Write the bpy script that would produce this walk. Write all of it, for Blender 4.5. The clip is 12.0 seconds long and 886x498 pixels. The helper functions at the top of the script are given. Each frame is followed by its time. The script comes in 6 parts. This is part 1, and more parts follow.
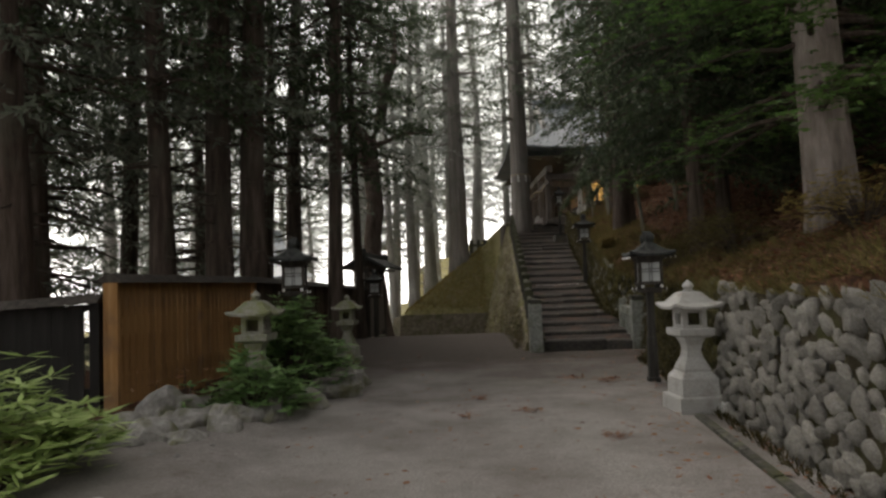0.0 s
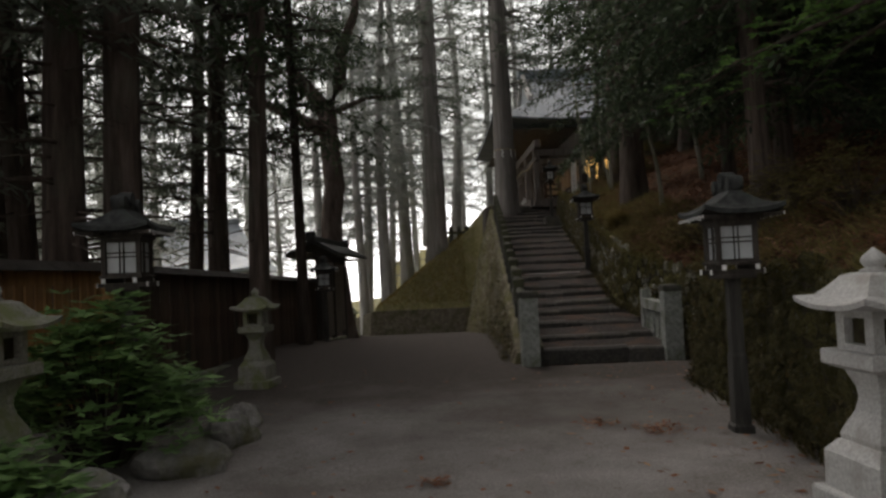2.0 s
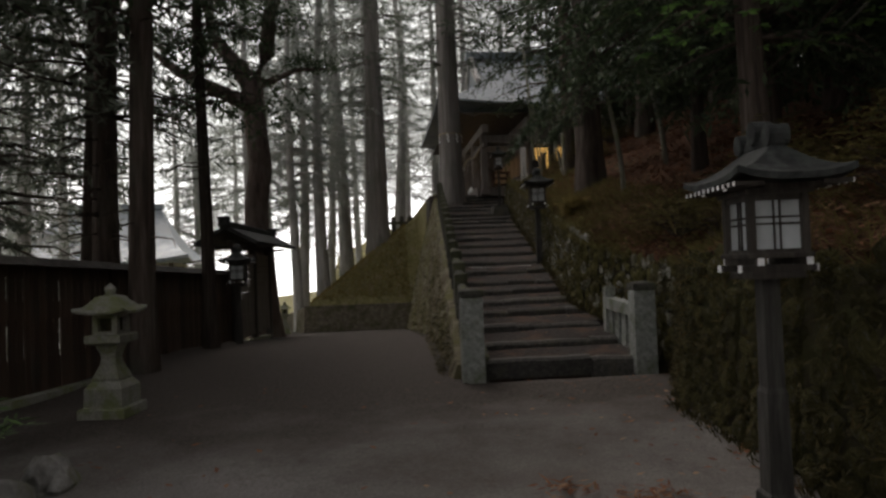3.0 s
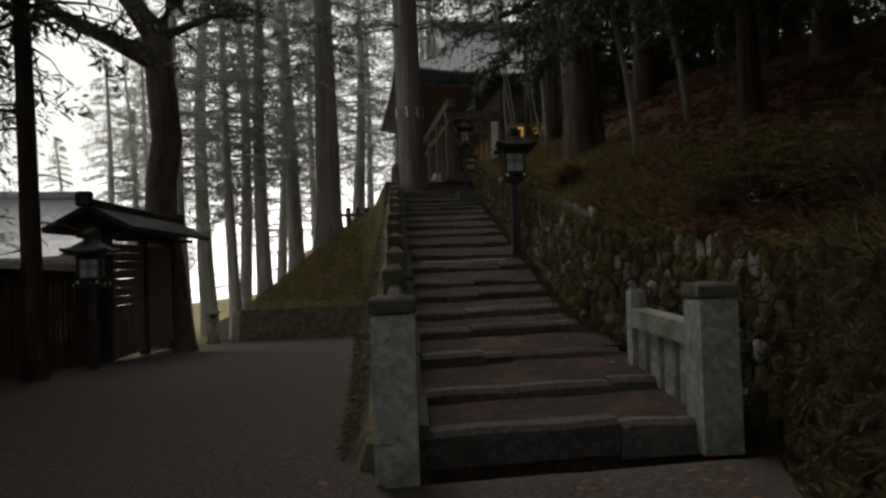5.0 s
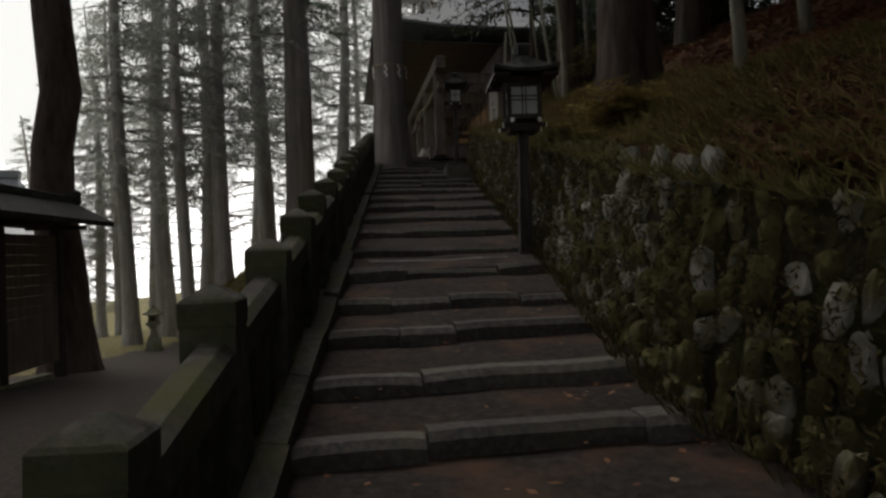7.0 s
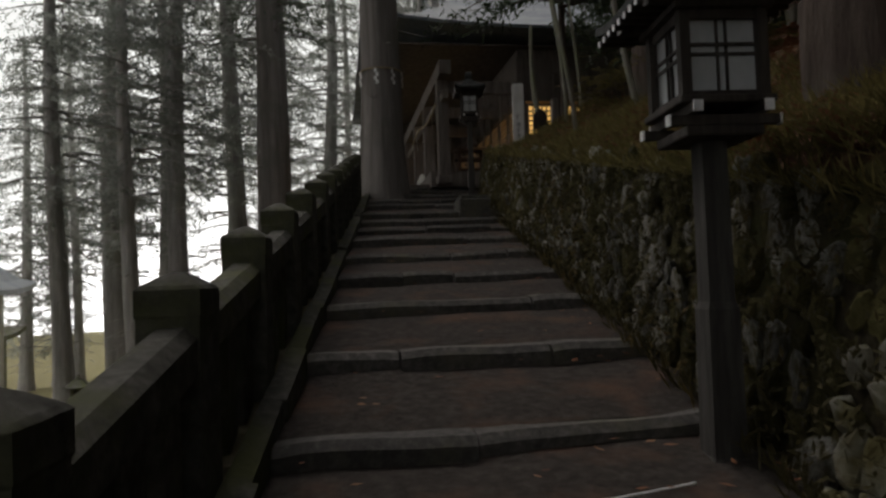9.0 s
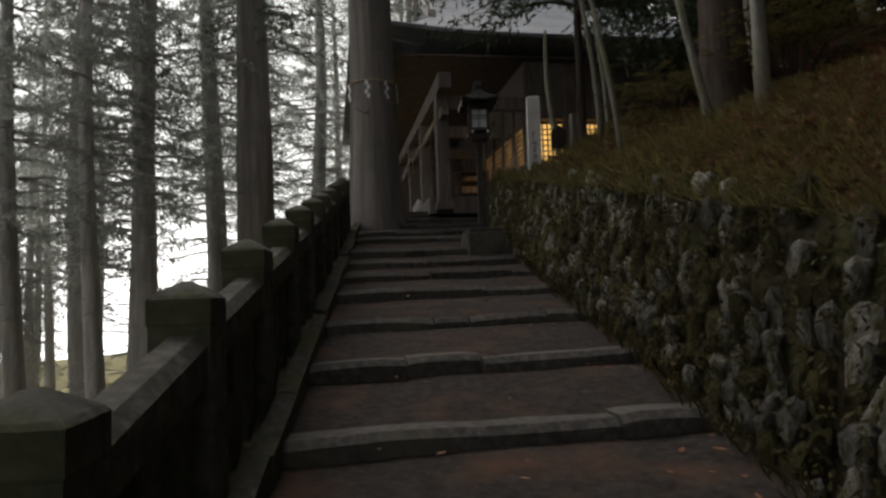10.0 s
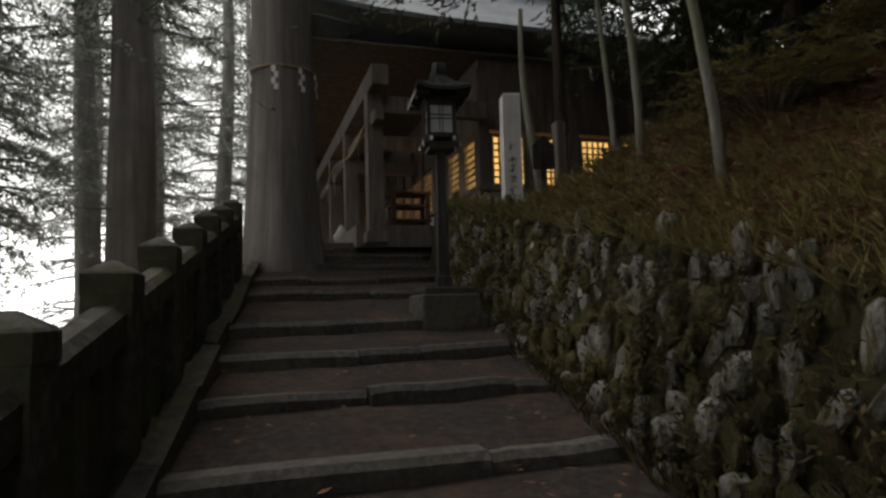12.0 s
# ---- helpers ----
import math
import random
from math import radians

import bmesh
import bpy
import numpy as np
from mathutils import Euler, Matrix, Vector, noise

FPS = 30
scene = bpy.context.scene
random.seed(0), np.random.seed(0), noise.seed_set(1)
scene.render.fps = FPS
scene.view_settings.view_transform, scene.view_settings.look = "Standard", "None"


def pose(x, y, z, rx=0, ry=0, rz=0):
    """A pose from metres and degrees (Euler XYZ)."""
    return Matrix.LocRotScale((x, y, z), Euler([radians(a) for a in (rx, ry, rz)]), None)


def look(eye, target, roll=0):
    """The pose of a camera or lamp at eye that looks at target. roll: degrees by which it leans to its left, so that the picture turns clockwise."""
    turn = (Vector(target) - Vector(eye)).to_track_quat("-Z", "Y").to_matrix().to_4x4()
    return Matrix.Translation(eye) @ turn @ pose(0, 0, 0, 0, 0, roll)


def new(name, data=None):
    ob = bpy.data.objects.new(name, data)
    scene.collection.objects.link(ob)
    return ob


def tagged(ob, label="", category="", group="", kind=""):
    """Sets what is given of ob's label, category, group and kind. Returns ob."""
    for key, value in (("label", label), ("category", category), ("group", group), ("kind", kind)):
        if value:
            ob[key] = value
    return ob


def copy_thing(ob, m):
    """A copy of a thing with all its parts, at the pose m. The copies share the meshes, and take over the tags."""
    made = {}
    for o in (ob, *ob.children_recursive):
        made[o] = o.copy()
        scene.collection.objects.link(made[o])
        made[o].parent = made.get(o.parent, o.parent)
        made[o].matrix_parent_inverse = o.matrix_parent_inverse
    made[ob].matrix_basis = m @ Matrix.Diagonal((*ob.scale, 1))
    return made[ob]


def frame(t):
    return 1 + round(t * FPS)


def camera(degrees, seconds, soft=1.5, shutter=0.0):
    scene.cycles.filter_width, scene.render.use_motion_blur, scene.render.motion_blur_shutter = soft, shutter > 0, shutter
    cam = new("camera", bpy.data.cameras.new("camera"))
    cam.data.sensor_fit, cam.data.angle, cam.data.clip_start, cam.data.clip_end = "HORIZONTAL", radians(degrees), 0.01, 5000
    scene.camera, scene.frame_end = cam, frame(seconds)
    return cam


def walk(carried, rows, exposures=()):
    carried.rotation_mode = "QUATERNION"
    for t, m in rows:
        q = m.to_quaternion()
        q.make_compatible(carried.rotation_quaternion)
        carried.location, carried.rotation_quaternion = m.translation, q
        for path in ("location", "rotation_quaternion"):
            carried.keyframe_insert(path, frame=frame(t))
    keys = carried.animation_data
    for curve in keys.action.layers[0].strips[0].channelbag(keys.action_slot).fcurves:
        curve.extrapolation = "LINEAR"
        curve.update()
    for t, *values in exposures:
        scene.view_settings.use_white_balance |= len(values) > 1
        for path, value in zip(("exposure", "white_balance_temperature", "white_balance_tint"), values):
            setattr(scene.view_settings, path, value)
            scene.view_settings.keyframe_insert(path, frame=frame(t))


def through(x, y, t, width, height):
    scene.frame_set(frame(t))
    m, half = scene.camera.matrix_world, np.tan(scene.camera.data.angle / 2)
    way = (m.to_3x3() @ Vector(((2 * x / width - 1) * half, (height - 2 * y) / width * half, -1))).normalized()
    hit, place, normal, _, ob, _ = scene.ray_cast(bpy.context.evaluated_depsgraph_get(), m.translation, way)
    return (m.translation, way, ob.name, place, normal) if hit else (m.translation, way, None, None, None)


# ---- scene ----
cam = camera(68.7, 12.0, soft=2.6)
METRES, EYE, TILT, LEAN, TURN = 23.0, 1.533, 2.2, 0.0, 0.0
ROWS = [
    (0.0, 0.0, 0.0, 0.0, 0.02, 0.68, 1.98),
    (0.5, 0.0009, 0.0452, -0.0011, -1.68, 0.56, 1.72),
    (1.0, 0.004, 0.09, -0.005, -2.67, 0.19, 1.95),
    (1.5, 0.0076, 0.1332, -0.0092, -1.99, 0.25, 2.12),
    (2.0, 0.0185, 0.1755, -0.0119, -1.36, 0.03, 2.52),
    (2.5, 0.0275, 0.2169, -0.0133, -2.73, -0.35, 2.16),
    (3.0, 0.0331, 0.2593, -0.0152, -6.02, -0.79, 1.83),
    (3.5, 0.0373, 0.3034, -0.0185, -8.81, -0.67, 1.95),
    (5.5, 0.0836, 0.463, -0.0286, -8.42, -1.21, 1.51),
    (6.0, 0.0941, 0.5039, -0.0309, -8.16, -1.67, 1.64),
    (6.5, 0.1031, 0.5449, -0.0295, -8.73, -2.04, 1.35),
    (8.5, 0.123, 0.7211, -0.0166, -8.17, -0.74, 1.86),
    (9.0, 0.1254, 0.7617, -0.0055, -9.15, 0.16, 1.63),
    (9.5, 0.127, 0.8015, 0.0007, -9.7, 1.47, 1.78),
    (10.0, 0.1304, 0.841, 0.0086, -9.89, 1.98, 1.87),
    (10.5, 0.1363, 0.8764, 0.016, -10.24, 2.5, 1.98),
    (11.0, 0.1407, 0.9117, 0.0219, -11.32, 2.5, 1.76),
    (11.5, 0.1456, 0.9457, 0.0295, -13.43, 2.9, 1.57),
    (12.0, 0.1467, 0.9781, 0.0344, -17.08, 3.2, 1.09),
]
walk(cam, [(t, pose(0, 0, EYE, TILT, LEAN, TURN) @ pose(METRES * x, METRES * y, METRES * z, 90 + pitch, roll, yaw)) for t, x, y, z, yaw, pitch, roll in ROWS],
     exposures=((0.0, 1.25, 7000, 11), (1.5, 0.95, 6750, 12), (3.0, 0.75, 6750, 13), (5.5, 0.5, 6850, 12), (8.5, 0.45, 6700, 12), (10.5, 0.95, 6700, 12), (12.0, 0.95, 6700, 12)))

# ---- world, sun, distance glow, exposure ----
world = bpy.data.worlds.new("overcast_world")
scene.world = world
world.use_nodes = True
wn, wl = world.node_tree.nodes, world.node_tree.links
wn.clear()
sky = wn.new("ShaderNodeTexSky")
sky.sky_type = "NISHITA"
sky.sun_disc = False
sky.sun_elevation, sky.sun_rotation = radians(57), radians(-29)
sky.air_density, sky.dust_density, sky.ozone_density = 1.0, 6.0, 1.0
grey = wn.new("ShaderNodeHueSaturation")
grey.inputs["Saturation"].default_value = 0.18
bg = wn.new("ShaderNodeBackground")
bg.inputs["Strength"].default_value = 0.075
wo = wn.new("ShaderNodeOutputWorld")
wl.new(sky.outputs[0], grey.inputs["Color"])
wl.new(grey.outputs[0], bg.inputs["Color"])
wl.new(bg.outputs[0], wo.inputs["Surface"])
sun = new("sun", bpy.data.lights.new("sun", "SUN"))
sun.data.energy, sun.data.angle, sun.data.color = 0.32, radians(30), (1.0, 0.97, 0.93)
sun.matrix_world = look((-18, 42, 60), (0, 10, 0))

# ---- materials ----


def node_mat(name, rough=0.8, metal=0.0, spec=0.3):
    m = bpy.data.materials.new(name)
    m.use_nodes = True
    b = m.node_tree.nodes["Principled BSDF"]
    b.inputs["Roughness"].default_value = rough
    b.inputs["Metallic"].default_value = metal
    b.inputs["Specular IOR Level"].default_value = spec
    return m, m.node_tree.nodes, m.node_tree.links, b


def ramp(n, l, fac, stops):
    r = n.new("ShaderNodeValToRGB")
    while len(r.color_ramp.elements) < len(stops):
        r.color_ramp.elements.new(0.5)
    for e, (p, c) in zip(r.color_ramp.elements, stops):
        e.position, e.color = p, (*c, 1)
    l.new(fac, r.inputs["Fac"])
    return r.outputs["Color"]


def tex(n, l, scale, detail=6, rough=0.6, kind="noise", stretch=(1, 1, 1), coord="Object"):
    c = n.new("ShaderNodeTexCoord")
    mp = n.new("ShaderNodeMapping")
    mp.inputs["Scale"].default_value = stretch
    l.new(c.outputs[coord], mp.inputs["Vector"])
    if kind == "noise":
        t = n.new("ShaderNodeTexNoise")
        t.inputs["Detail"].default_value, t.inputs["Roughness"].default_value = detail, rough
    else:
        t = n.new("ShaderNodeTexVoronoi")
    t.inputs["Scale"].default_value = scale
    l.new(mp.outputs[0], t.inputs["Vector"])
    return t.outputs[0]


def mix(n, l, fac, a, b, how="MIX"):
    m = n.new("ShaderNodeMix")
    m.data_type, m.blend_type = "RGBA", how
    for k, v in (("Factor", fac), ("A", a), ("B", b)):
        s = [i for i in m.inputs if i.name == k and i.enabled][0]
        if isinstance(v, (int, float)):
            s.default_value = v
        elif isinstance(v, tuple):
            s.default_value = (*v, 1)
        else:
            l.new(v, s)
    return [o for o in m.outputs if o.enabled][0]


def bump(n, l, b, height, strength=0.4, dist=0.02):
    k = n.new("ShaderNodeBump")
    k.inputs["Strength"].default_value, k.inputs["Distance"].default_value = strength, dist
    l.new(height, k.inputs["Height"])
    l.new(k.outputs[0], b.inputs["Normal"])


def surface(name, dark, mid, light, scale, stain=None, stain_scale=1.5, stain_at=(0.48, 0.62), rough=0.85, spec=0.25,
            bump_scale=None, bump_strength=0.5, bump_dist=0.02, stretch=(1, 1, 1), vary=0.0, metal=0.0, coord="Object"):
    """Grain at one scale, stains at a larger one, relief, and a change from piece to piece."""
    m, n, l, b = node_mat(name, rough, metal, spec)
    g = tex(n, l, scale, 8, 0.65, stretch=stretch, coord=coord)
    col = ramp(n, l, g, [(0.3, dark), (0.5, mid), (0.72, light)])
    if stain:
        s = tex(n, l, stain_scale, 5, 0.6, coord=coord)
        f = ramp(n, l, s, [(stain_at[0], (0, 0, 0)), (stain_at[1], (1, 1, 1))])
        col = mix(n, l, f, col, stain)
    if vary:
        o = n.new("ShaderNodeObjectInfo")
        v = n.new("ShaderNodeMapRange")
        v.inputs["To Min"].default_value, v.inputs["To Max"].default_value = 1 - vary, 1 + vary
        l.new(o.outputs["Random"], v.inputs["Value"])
        h = n.new("ShaderNodeHueSaturation")
        l.new(v.outputs[0], h.inputs["Value"])
        l.new(col, h.inputs["Color"])
        col = h.outputs[0]
    l.new(col, b.inputs["Base Color"])
    h = tex(n, l, bump_scale or scale * 1.7, 6, 0.7, stretch=stretch, coord=coord)
    bump(n, l, b, h, bump_strength, bump_dist)
    return m


def leaf_mat(name, dark, mid, light, rough=0.6, spec=0.3, through=0.25):
    """Leaves: a colour for each leaf, and light that shines through."""
    m, n, l, b = node_mat(name, rough, 0, spec)
    g = n.new("ShaderNodeNewGeometry")
    col = ramp(n, l, g.outputs["Random Per Island"], [(0.1, dark), (0.55, mid), (0.95, light)])
    big = tex(n, l, 0.7, 3)
    col = mix(n, l, ramp(n, l, big, [(0.4, (0, 0, 0)), (0.65, (1, 1, 1))]), col, mid)
    l.new(col, b.inputs["Base Color"])
    t = n.new("ShaderNodeBsdfTranslucent")
    l.new(col, t.inputs["Color"])
    s = n.new("ShaderNodeMixShader")
    s.inputs[0].default_value = through
    l.new(b.outputs[0], s.inputs[1])
    l.new(t.outputs[0], s.inputs[2])
    l.new(s.outputs[0], n["Material Output"].inputs["Surface"])
    return m


def glow_mat(name, colour, strength, gain=1.0, scale=2.0):
    m, n, l, b = node_mat(name, 0.7)
    col = ramp(n, l, tex(n, l, scale, 3), [(0.3, tuple(c * 0.7 for c in colour)), (0.7, colour)])
    l.new(col, b.inputs["Base Color"])
    l.new(col, b.inputs["Emission Color"])
    b.inputs["Emission Strength"].default_value = strength
    return m


def ground_mat():
    m, n, l, b = node_mat("gravel_ground", 0.95, 0, 0.15)
    fine = tex(n, l, 55, 4, 0.7)
    peb = tex(n, l, 38, kind="voronoi")
    col = ramp(n, l, fine, [(0.3, (0.15, 0.14, 0.131)), (0.5, (0.25, 0.235, 0.22)), (0.75, (0.38, 0.362, 0.345))])
    damp = tex(n, l, 0.55, 6, 0.65)
    col = mix(n, l, ramp(n, l, damp, [(0.42, (0, 0, 0)), (0.68, (0.75, 0.75, 0.75))]), col, (0.10, 0.085, 0.072))
    lit = tex(n, l, 4.0, 8, 0.75)
    col = mix(n, l, ramp(n, l, lit, [(0.56, (0, 0, 0)), (0.72, (0.6, 0.6, 0.6))]), col, (0.085, 0.056, 0.04))
    # further along, tree shade is put into the colour, over browner soil
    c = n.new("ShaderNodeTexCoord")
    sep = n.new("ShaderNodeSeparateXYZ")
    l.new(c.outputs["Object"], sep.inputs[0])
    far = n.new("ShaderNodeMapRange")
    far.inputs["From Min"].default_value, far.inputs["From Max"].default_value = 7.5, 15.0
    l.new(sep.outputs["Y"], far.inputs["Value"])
    shade_soil = ramp(n, l, tex(n, l, 26, 6, 0.75), [(0.3, (0.03, 0.024, 0.02)), (0.5, (0.062, 0.052, 0.045)), (0.75, (0.12, 0.104, 0.092))])
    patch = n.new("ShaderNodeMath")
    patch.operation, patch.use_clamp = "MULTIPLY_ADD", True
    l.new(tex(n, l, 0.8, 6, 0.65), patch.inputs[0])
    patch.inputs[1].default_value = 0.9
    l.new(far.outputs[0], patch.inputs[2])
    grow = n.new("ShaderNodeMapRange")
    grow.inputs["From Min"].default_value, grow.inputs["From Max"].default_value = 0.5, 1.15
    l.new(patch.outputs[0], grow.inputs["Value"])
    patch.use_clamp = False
    col = mix(n, l, grow.outputs[0], col, shade_soil)
    l.new(col, b.inputs["Base Color"])
    bump(n, l, b, mix(n, l, 0.5, peb, fine), 0.6, 0.012)
    return m


def hill_mat():
    m, n, l, b = node_mat("leaf_litter_soil", 0.95, 0, 0.1)
    lv = n.new("ShaderNodeTexVoronoi")
    lv.inputs["Scale"].default_value = 24
    c = n.new("ShaderNodeTexCoord")
    l.new(c.outputs["Object"], lv.inputs["Vector"])
    sep = n.new("ShaderNodeSeparateColor")
    l.new(lv.outputs["Color"], sep.inputs[0])
    col = ramp(n, l, sep.outputs[0], [(0.0, (0.034, 0.018, 0.012)), (0.45, (0.075, 0.036, 0.021)), (0.85, (0.115, 0.056, 0.032)), (1.0, (0.19, 0.12, 0.075))])
    moss = tex(n, l, 0.9, 7, 0.65)
    col = mix(n, l, ramp(n, l, moss, [(0.54, (0, 0, 0)), (0.66, (0.8, 0.8, 0.8))]), col, (0.05, 0.05, 0.02))
    l.new(col, b.inputs["Base Color"])
    bump(n, l, b, tex(n, l, 20, 8, 0.75), 0.8, 0.03)
    return m


MAT = {}
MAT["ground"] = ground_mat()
MAT["hill"] = hill_mat()
MAT["grass"] = surface("moss_grass", (0.1, 0.094, 0.045), (0.2, 0.18, 0.08), (0.32, 0.28, 0.145), 9, (0.26, 0.22, 0.14), 3.0, (0.52, 0.7), 0.95, 0.1, 30, 1.0, 0.04)
MAT["sideface"] = surface("overgrown_stone_face", (0.07, 0.06, 0.042), (0.15, 0.13, 0.09), (0.28, 0.25, 0.185), 5, (0.12, 0.115, 0.05), 1.6, (0.44, 0.62), 0.95, 0.1, 12, 1.0, 0.06, stretch=(1, 1, 0.4))
MAT["tanbark"] = surface("flaking_tan_bark", (0.095, 0.08, 0.07), (0.2, 0.172, 0.152), (0.33, 0.295, 0.268), 6, (0.15, 0.13, 0.11), 1.2, (0.5, 0.7), 0.95, 0.1, 8, 1.0, 0.06, stretch=(1, 1, 0.2))
MAT["step"] = surface("worn_step_stone", (0.033, 0.031, 0.028), (0.06, 0.056, 0.051), (0.12, 0.113, 0.102), 22, (0.09, 0.085, 0.06), 3, (0.5, 0.7), 0.8, 0.35, 40, 0.5, 0.01, vary=0.25)
MAT["earthwall"] = surface("earth_wall", (0.07, 0.059, 0.046), (0.135, 0.115, 0.088), (0.21, 0.185, 0.14), 7, (0.07, 0.07, 0.035), 2.0, (0.48, 0.66), 0.95, 0.1, 14, 1.0, 0.05)
MAT["soil"] = surface("packed_soil", (0.024, 0.02, 0.018), (0.042, 0.036, 0.032), (0.07, 0.061, 0.055), 18, (0.09, 0.055, 0.04), 2.5, (0.5, 0.7), 0.95, 0.1, 35, 0.7, 0.02)
MAT["rail"] = surface("mossy_granite", (0.033, 0.033, 0.027), (0.068, 0.066, 0.056), (0.125, 0.122, 0.108), 16, (0.075, 0.08, 0.035), 2.6, (0.48, 0.66), 0.9, 0.2, 34, 0.6, 0.015, vary=0.2)
MAT["post"] = surface("weathered_granite", (0.15, 0.16, 0.145), (0.24, 0.25, 0.232), (0.36, 0.37, 0.345), 20, (0.13, 0.14, 0.10), 3.4, (0.5, 0.66), 0.85, 0.25, 40, 0.5, 0.01)
MAT["granite"] = surface("lantern_granite", (0.28, 0.275, 0.262), (0.40, 0.395, 0.378), (0.53, 0.522, 0.503), 60, (0.27, 0.255, 0.225), 4.5, (0.5, 0.72), 0.8, 0.3, 70, 0.3, 0.006)
MAT["mossgranite"] = surface("mossy_lantern_granite", (0.15, 0.15, 0.128), (0.25, 0.246, 0.212), (0.37, 0.365, 0.33), 45, (0.17, 0.185, 0.09), 4.5, (0.45, 0.62), 0.88, 0.2, 60, 0.4, 0.008)
MAT["stone"] = surface("wall_stone", (0.10, 0.095, 0.086), (0.19, 0.181, 0.165), (0.32, 0.308, 0.286), 11, (0.16, 0.15, 0.12), 4, (0.48, 0.68), 0.85, 0.3, 26, 0.7, 0.02, vary=0.35)
MAT["mosstone"] = surface("mossy_wall_stone", (0.085, 0.083, 0.072), (0.2, 0.195, 0.175), (0.36, 0.355, 0.33), 7, (0.075, 0.066, 0.028), 2.6, (0.42, 0.58), 0.9, 0.25, 26, 0.8, 0.02, vary=0.45)
MAT["mossonly"] = surface("moss_covered_stone", (0.042, 0.038, 0.016), (0.088, 0.08, 0.032), (0.15, 0.135, 0.062), 9, (0.14, 0.136, 0.12), 5, (0.58, 0.68), 0.95, 0.1, 40, 1.0, 0.03, vary=0.35)
MAT["mortar"] = surface("earth_joint", (0.024, 0.02, 0.013), (0.048, 0.04, 0.025), (0.085, 0.075, 0.045), 12, (0.05, 0.05, 0.02), 3, (0.45, 0.6), 0.95, 0.1, 26, 0.9, 0.03)
MAT["rock"] = surface("garden_rock", (0.14, 0.135, 0.125), (0.25, 0.24, 0.225), (0.4, 0.39, 0.37), 9, (0.15, 0.15, 0.09), 3, (0.48, 0.62), 0.9, 0.25, 24, 0.8, 0.03, vary=0.25)
MAT["bark"] = surface("cedar_bark", (0.035, 0.027, 0.022), (0.085, 0.066, 0.055), (0.16, 0.13, 0.112), 7, (0.10, 0.10, 0.08), 0.8, (0.5, 0.7), 0.95, 0.1, 9, 1.0, 0.06, stretch=(1, 1, 0.12), vary=0.25)
# Bark paled in its base colour to stand in for mist over far trees.
MAT["mistbark"] = surface("mist_paled_bark", (0.24, 0.23, 0.22), (0.37, 0.355, 0.34), (0.48, 0.47, 0.45), 7, (0.24, 0.26, 0.22), 0.8, (0.5, 0.7), 0.95, 0.1, 9, 0.9, 0.05, stretch=(1, 1, 0.12), vary=0.2)
# Great cedars' bark, its grey raised in colour for haze near the hall.
MAT["greybark"] = surface("old_cedar_bark", (0.12, 0.109, 0.1), (0.195, 0.178, 0.165), (0.29, 0.268, 0.25), 6, (0.15, 0.15, 0.13), 0.7, (0.5, 0.7), 0.95, 0.1, 8, 1.0, 0.06, stretch=(1, 1, 0.06))
MAT["redbark"] = surface("red_pine_bark", (0.05, 0.037, 0.032), (0.11, 0.083, 0.072), (0.19, 0.15, 0.132), 6, (0.14, 0.12, 0.1), 0.9, (0.5, 0.7), 0.95, 0.1, 9, 1.0, 0.06, stretch=(1, 1, 0.25))
MAT["smooth_bark"] = surface("pale_sapling_bark", (0.13, 0.126, 0.104), (0.21, 0.203, 0.172), (0.31, 0.303, 0.262), 12, (0.2, 0.21, 0.13), 2, (0.45, 0.6), 0.85, 0.2, 20, 0.4, 0.01, stretch=(1, 1, 0.4))
# Needles greyed part-way in their colour, as a thinner veil of mist.
MAT["midneedle"] = leaf_mat("mist_greyed_needles", (0.07, 0.085, 0.063), (0.13, 0.148, 0.113), (0.2, 0.22, 0.175), through=0.5)
MAT["needle"] = leaf_mat("conifer_needles", (0.022, 0.034, 0.018), (0.052, 0.076, 0.038), (0.095, 0.125, 0.062))
# Needles of the far trees, their colour paled in the same way for mist.
MAT["mistneedle"] = leaf_mat("mist_paled_needles", (0.2, 0.215, 0.19), (0.32, 0.34, 0.305), (0.43, 0.45, 0.41), through=0.6)
MAT["maple"] = leaf_mat("green_maple_leaves", (0.035, 0.07, 0.02), (0.07, 0.135, 0.035), (0.13, 0.22, 0.06), through=0.35)
MAT["shrub"] = leaf_mat("rhododendron_leaves", (0.07, 0.13, 0.04), (0.14, 0.25, 0.08), (0.25, 0.38, 0.14), 0.45, 0.4)
MAT["bamboo"] = leaf_mat("bamboo_grass_leaves", (0.16, 0.24, 0.06), (0.32, 0.43, 0.14), (0.48, 0.58, 0.26), 0.5, 0.35)
MAT["dryleaf"] = leaf_mat("fallen_leaves", (0.085, 0.034, 0.02), (0.19, 0.085, 0.045), (0.33, 0.21, 0.13), 0.8, 0.15, 0.1)
MAT["yellowleaf"] = leaf_mat("yellow_autumn_leaves", (0.12, 0.092, 0.03), (0.22, 0.165, 0.055), (0.33, 0.26, 0.095), 0.7, 0.2, 0.3)
MAT["weed"] = leaf_mat("bank_weeds", (0.06, 0.052, 0.02), (0.13, 0.112, 0.04), (0.22, 0.18, 0.075), 0.7, 0.2, 0.35)
MAT["darkweed"] = leaf_mat("dark_fern_weeds", (0.024, 0.022, 0.01), (0.06, 0.052, 0.022), (0.13, 0.092, 0.036), 0.75, 0.15)
MAT["wood"] = surface("dark_stained_wood", (0.02, 0.017, 0.014), (0.045, 0.038, 0.032), (0.085, 0.074, 0.064), 14, (0.07, 0.065, 0.055), 2, (0.55, 0.75), 0.75, 0.3, 24, 0.4, 0.008, stretch=(1, 1, 0.15))
